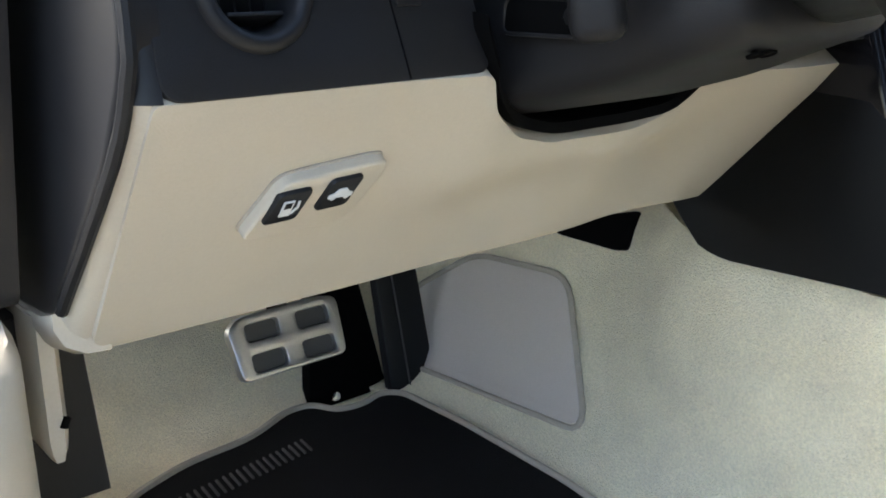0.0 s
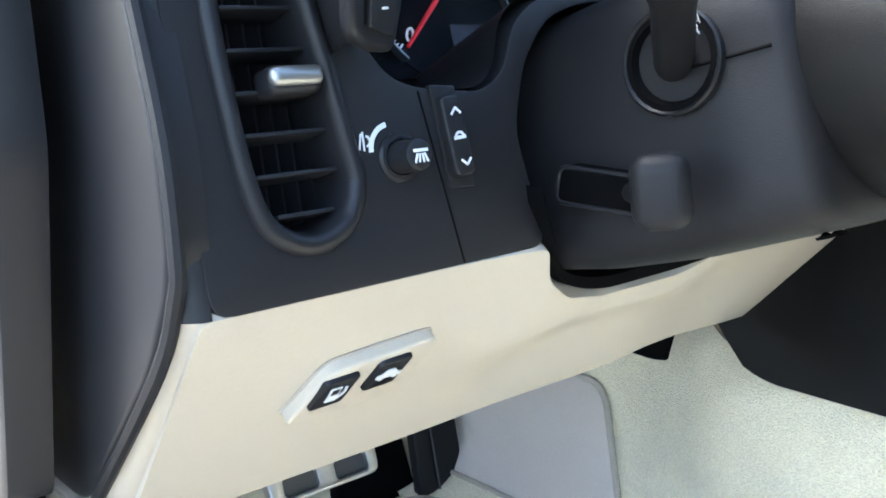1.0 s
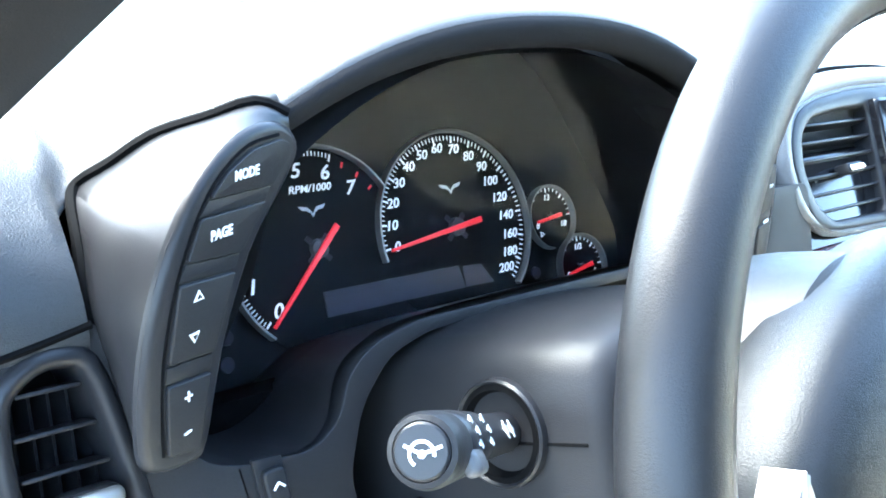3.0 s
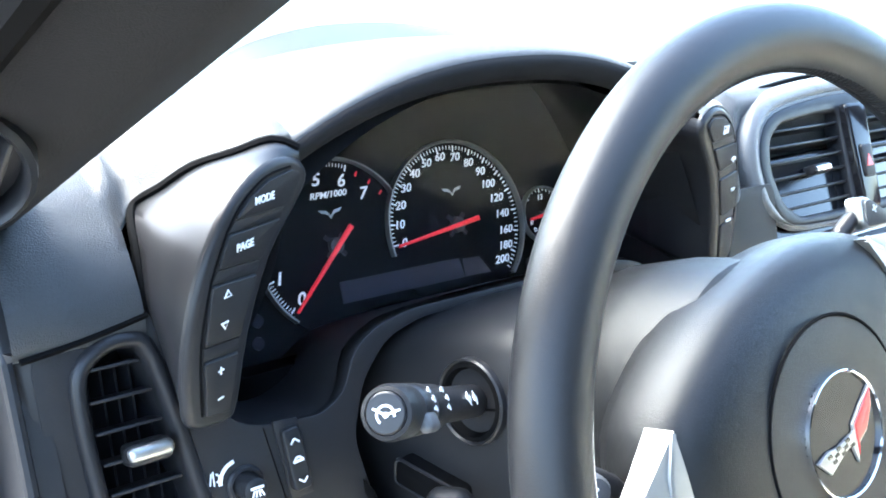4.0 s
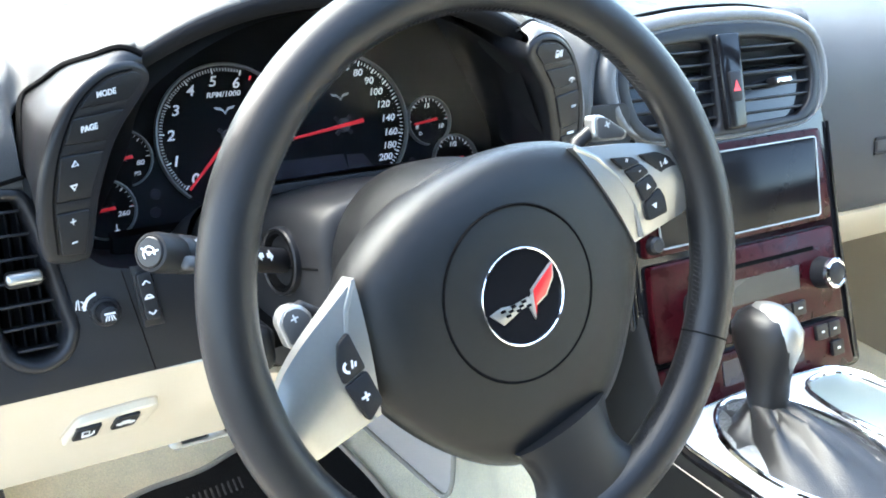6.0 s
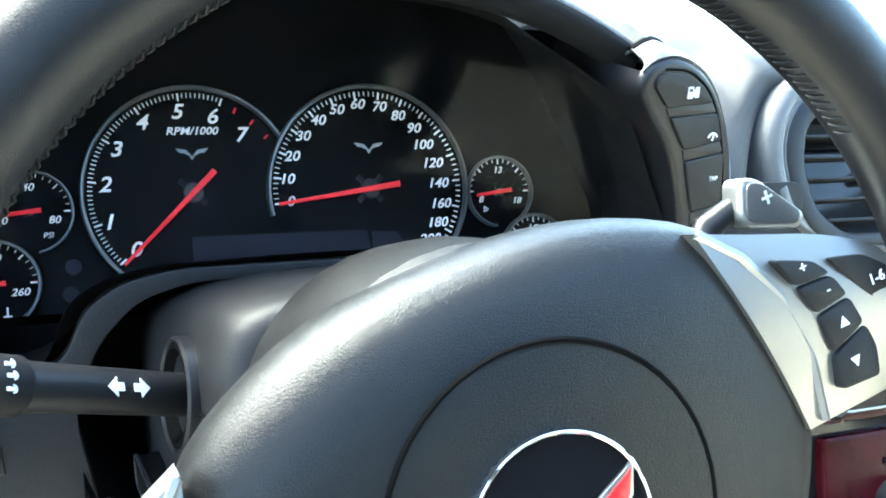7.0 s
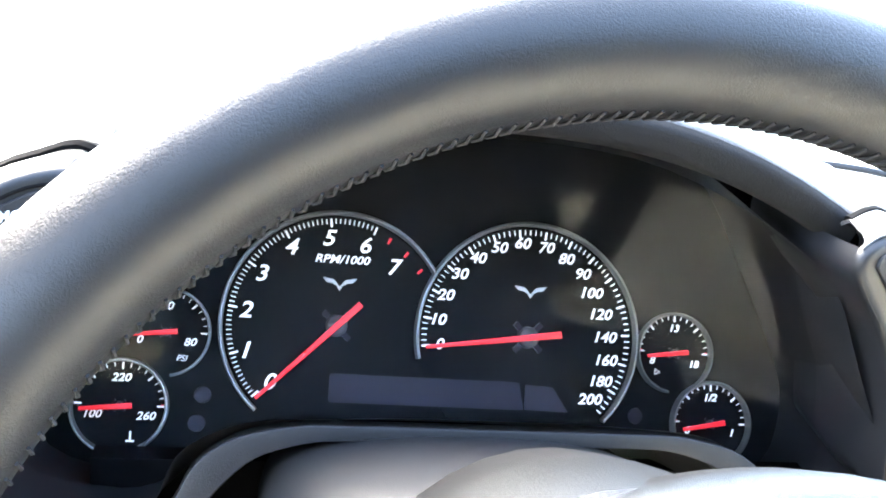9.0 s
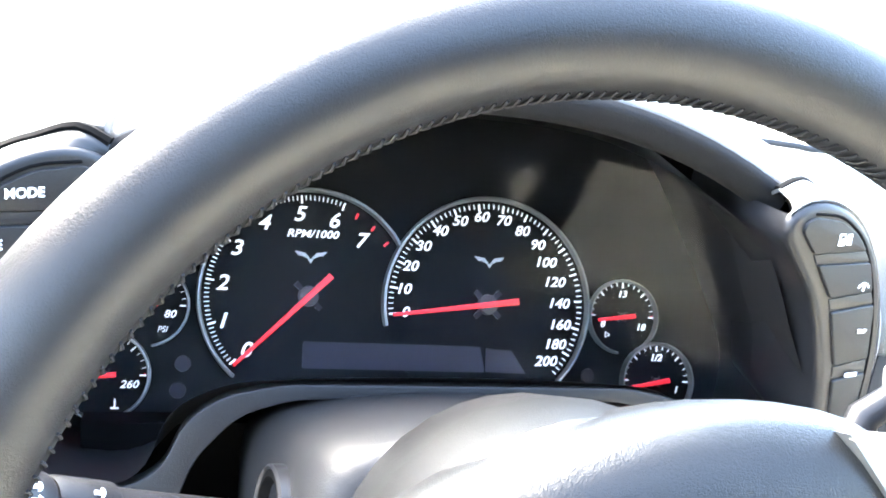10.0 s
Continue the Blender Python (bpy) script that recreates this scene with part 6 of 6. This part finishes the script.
for y, zt, hw in ((0.205, 0.165, 0.17), (0.20, 0.205, 0.195), (0.17, 0.232, 0.205), (0.10, 0.243, 0.21), (-0.10, 0.235, 0.21), (-0.32, 0.215, 0.21)):
    sr.append([(0.815 + u * hw, y, 0.06 + (zt - 0.06) * v) for u, v in rounded([(-1, 0), (1, 0), (1.02, 0.9), (0.75, 1.0), (0.55, 0.93), (-0.55, 0.93), (-0.75, 1.0), (-1.02, 0.9)], [0.02, 0.02, 0.25, 0.15, 0.15, 0.15, 0.15, 0.25])])
part("cushion", loft(sr), HIDE_CREAM, seat, smooth=60)
br = []
for z, y, hw in ((0.18, -0.26, 0.21), (0.40, -0.34, 0.22), (0.65, -0.42, 0.20), (0.80, -0.47, 0.13), (0.86, -0.49, 0.09)):
    br.append([(0.815 + u * hw, y - 0.13 * (1 - v), z) for u, v in rounded([(-1, 0), (1, 0), (1.0, 1), (0.6, 0.9), (-0.6, 0.9), (-1.0, 1)], 0.2)])
part("backrest", loft(br), HIDE_CREAM, seat, smooth=60)

# ---- body shell ----
def pillar(side):
    """Windscreen pillar trim; side -1 for the driver."""
    mid = CX
    rows_p = []
    for y, z, x in ((0.47, 0.640, -0.256), (0.38, 0.690, -0.243), (0.20, 0.788, -0.218), (0.0, 0.895, -0.190), (-0.20, 0.992, -0.165), (-0.40, 1.065, -0.15)):
        q = [(x, y, z), (x - 0.010, y - 0.020, z - 0.020), (x - 0.045, y - 0.035, z - 0.028), (x - 0.082, y - 0.030, z - 0.014), (x - 0.095, y - 0.01, z + 0.008), (x - 0.085, y + 0.03, z + 0.030), (x - 0.02, y + 0.03, z + 0.028)]
        rows_p.append([(px if side < 0 else 2 * mid - px, py, pz) for px, py, pz in q])
    p = thing("pillar_trim", rows_p[1][0], "dark grey windscreen pillar trim", "pillar trim", "windscreen pillars")
    part("cover", loft(rows_p), HEAD, p, smooth=60)
    part("seal", tube([Vector(r[3]) + Vector((0, -0.004, -0.004)) for r in rows_p], 0.006, 8), DEEP, p)
    return p


left_pillar = pillar(-1)
pillar(1)
DG = plane((-0.316, 0.298, 0.687), (-0.22, -0.88, -0.40)) @ pose(0, 0, 0, 0, 0, -14)
gr = part("demister_grille", loft([[DG @ Vector((u * s, v * s, w)) for u, v in ellipse(0, 0, 0.025, 0.0225, 28)] for s, w in ((1.10, -0.006), (1.08, 0.002), (1.0, 0.004), (0.93, 0.002), (0.90, -0.012))]), SATIN, left_pillar, "slotted side window demister grille")
part("duct", sheet(ellipse(0, 0, 0.0235, 0.021, 28), DG, -0.012, -0.008), DEEP, left_pillar)
for k in range(4):
    u = -0.015 + 0.010 * k
    h_ = 0.0195 * math.sqrt(1 - (u / 0.025) ** 2)
    part("slat", box(DG @ pose(u, 0, -0.001, 0, 20, 0), 0.0022, 2 * h_, 0.008, 0.0008), SATIN, gr)
screen_pts = [(-0.30, 0.745, 0.615), (1.12, 0.745, 0.615), (1.0, -0.40, 1.10), (-0.18, -0.40, 1.10)]


def glass_at(u, v):
    a, b, c, d = (Vector(p) for p in screen_pts)
    p = a.lerp(b, u).lerp(d.lerp(c, u), v)
    return p + Vector((0, 0.03 * 4 * u * (1 - u) * (1 - v) + 0.05 * math.sin(math.pi * v), 0.10 * math.sin(math.pi * v) + 0.0))


ws = part("windscreen", skin(glass_at, steps(0, 1, 16), steps(0, 1, 10)), PANE, None)
ws.visible_shadow = False
tagged(ws, "clear sloping windscreen glass", "window", kind="structure")
cowl = bmesh.new()
cowl_rows = []
for u in steps(0, 1, 20):
    g = glass_at(u, 0.0)
    cowl_rows.append([(g.x, g.y - 0.035, g.z - 0.004), (g.x, g.y - 0.034, g.z + 0.002), (g.x, g.y + 0.0, g.z + 0.004), (g.x, g.y + 0.06, g.z - 0.006), (g.x, g.y + 0.06, g.z - 0.02)])
tagged(part("cowl", loft(cowl_rows, bm=cowl), DEEP), "black band at the foot of the windscreen", "trim", kind="structure")
top = bmesh.new()
trows = []
for u in steps(-0.29, 1.11, 20):
    k = (u + 0.29) / 1.40
    g = glass_at(k, 0.0)
    trows.append([(u, 0.742, 0.6155), (u, g.y + 0.01, 0.6135), (u, g.y + 0.01, 0.600), (u, 0.742, 0.600)])
part("windscreen_shelf", loft(trows, bm=top), PAD, dash)
PAINT = material("silver_car_paint", (0.72, 0.74, 0.75), 0.3, metal=0.1, var=0.04, coat=0.6)
bonnet = part("bonnet", skin(lambda u, v: (CX + u, v, 0.595 - 0.10 * ((v - 0.85) / 1.25) ** 2 - 0.06 * (abs(u) / 0.9) ** 4 + 0.035 * math.exp(-((abs(u) - 0.62) / 0.16) ** 2) * min(1, (v - 0.8) / 0.4)), steps(-0.9, 0.9, 24), steps(0.83, 2.1, 14), 0.01), PAINT, None, smooth=60)
tagged(bonnet, "pale silver bonnet beyond the windscreen", "bonnet")
# roof reaches back out of view to keep fill light off the dash
tagged(part("roof_panel", box(pose(CX, -0.755, 1.125), 1.44, 0.61, 0.03, 0.01), HEAD), "dark roof lining", "roof", kind="structure")
tagged(part("windscreen_header", box(pose(CX, -0.43, 1.085), 1.20, 0.07, 0.035, 0.012), HEAD), "dark header rail over the windscreen", "trim", kind="structure")
tagged(part("rear_wall", box(pose(CX, -1.06, 0.55), 1.40, 0.03, 1.15, 0.005), HEAD), "dark rear wall of the cabin", "wall", kind="structure")
# unseen walls added on both sides to block light from the rear
for x in (-0.46, 1.24):
    tagged(part("rear_light_block", box(pose(x, -0.80, 0.50), 0.05, 0.50, 1.24, 0.01), HEAD), "unseen dark wall behind the door opening, added to block light", "wall", kind="structure")
tagged(part("sill", box(pose(-0.37, -0.2, 0.06), 0.10, 1.3, 0.16, 0.02), CREAM), "cream door sill trim", "sill", kind="structure")
tagged(part("door_skin", box(pose(1.13, -0.2, 0.22), 0.06, 1.3, 0.72, 0.02), PAINT), "silver outer door skin", "body panel", kind="structure")

# ---- outside ----
ASPHALT = material("worn_concrete", (0.15, 0.148, 0.143), 0.9, grain=0.4, scale=60, var=0.15, blotch=0.6, dist=0.01)
gb = bmesh.new()
bmesh.ops.create_grid(gb, x_segments=2, y_segments=2, size=400, matrix=Matrix.Translation((0, 0, -0.24)))
tagged(part("ground", gb, ASPHALT), "worn grey concrete forecourt", "ground", kind="structure")

# ---- beyond the windscreen ----
wiper = thing("windscreen_wiper", (0.10, 0.80, 0.60), "black wiper arm and blade at rest below the windscreen", "wiper")
part("blade", tube(curve([(-0.12, 0.800, 0.607), (0.10, 0.862, 0.606), (0.36, 0.885, 0.604), (0.52, 0.862, 0.604)], 6), [0.002] + [0.0038] * 17 + [0.002], 8), DEEP, wiper)
part("arm", tube(curve([(0.60, 0.850, 0.590), (0.48, 0.885, 0.612), (0.30, 0.895, 0.613)], 6), 0.0038, 8), BLACK, wiper)
rail = thing("low_barrier", (3.6, 8.0, -0.24), "low white-painted barrier rail with square posts", "fence")
RAILPAINT = material("white_barrier_paint", (0.55, 0.56, 0.56), 0.5, var=0.08)
r0_, r1_ = Vector((0.2, 9.75, -0.24)), Vector((6.6, 6.0, -0.24))
rd = (r1_ - r0_).normalized()
for k in range(9):
    p = r0_.lerp(r1_, k / 8)
    part("post", box(Matrix.Translation(p + Vector((0, 0, 0.12))), 0.05, 0.05, 0.24, 0.006), RAILPAINT, rail)
for h in (0.15, 0.215):
    m = plane(r0_.lerp(r1_, 0.5) + Vector((0, 0, h)), (0, 0, 1), rd)
    part("rail", box(m, (r1_ - r0_).length, 0.03, 0.028, 0.005), RAILPAINT, rail)
mirror = thing("door_mirror", (1.24, 0.62, 0.60), "pale silver door mirror on the far door", "mirror")
mr = []
for k, s in ((-0.10, 0.35), (-0.085, 0.8), (-0.04, 1.0), (0.04, 1.0), (0.085, 0.8), (0.10, 0.4)):
    mr.append([(1.25 + k, 0.60 + 0.045 * s * math.cos(2 * math.pi * j / 16), 0.655 + 0.060 * s * math.sin(2 * math.pi * j / 16)) for j in range(16)])
part("housing", loft(mr), PAINT, mirror, smooth=70)
part("foot", tube([(1.12, 0.57, 0.60), (1.16, 0.585, 0.63), (1.20, 0.60, 0.65)], [0.022, 0.018, 0.02], 12), BLACK, mirror)
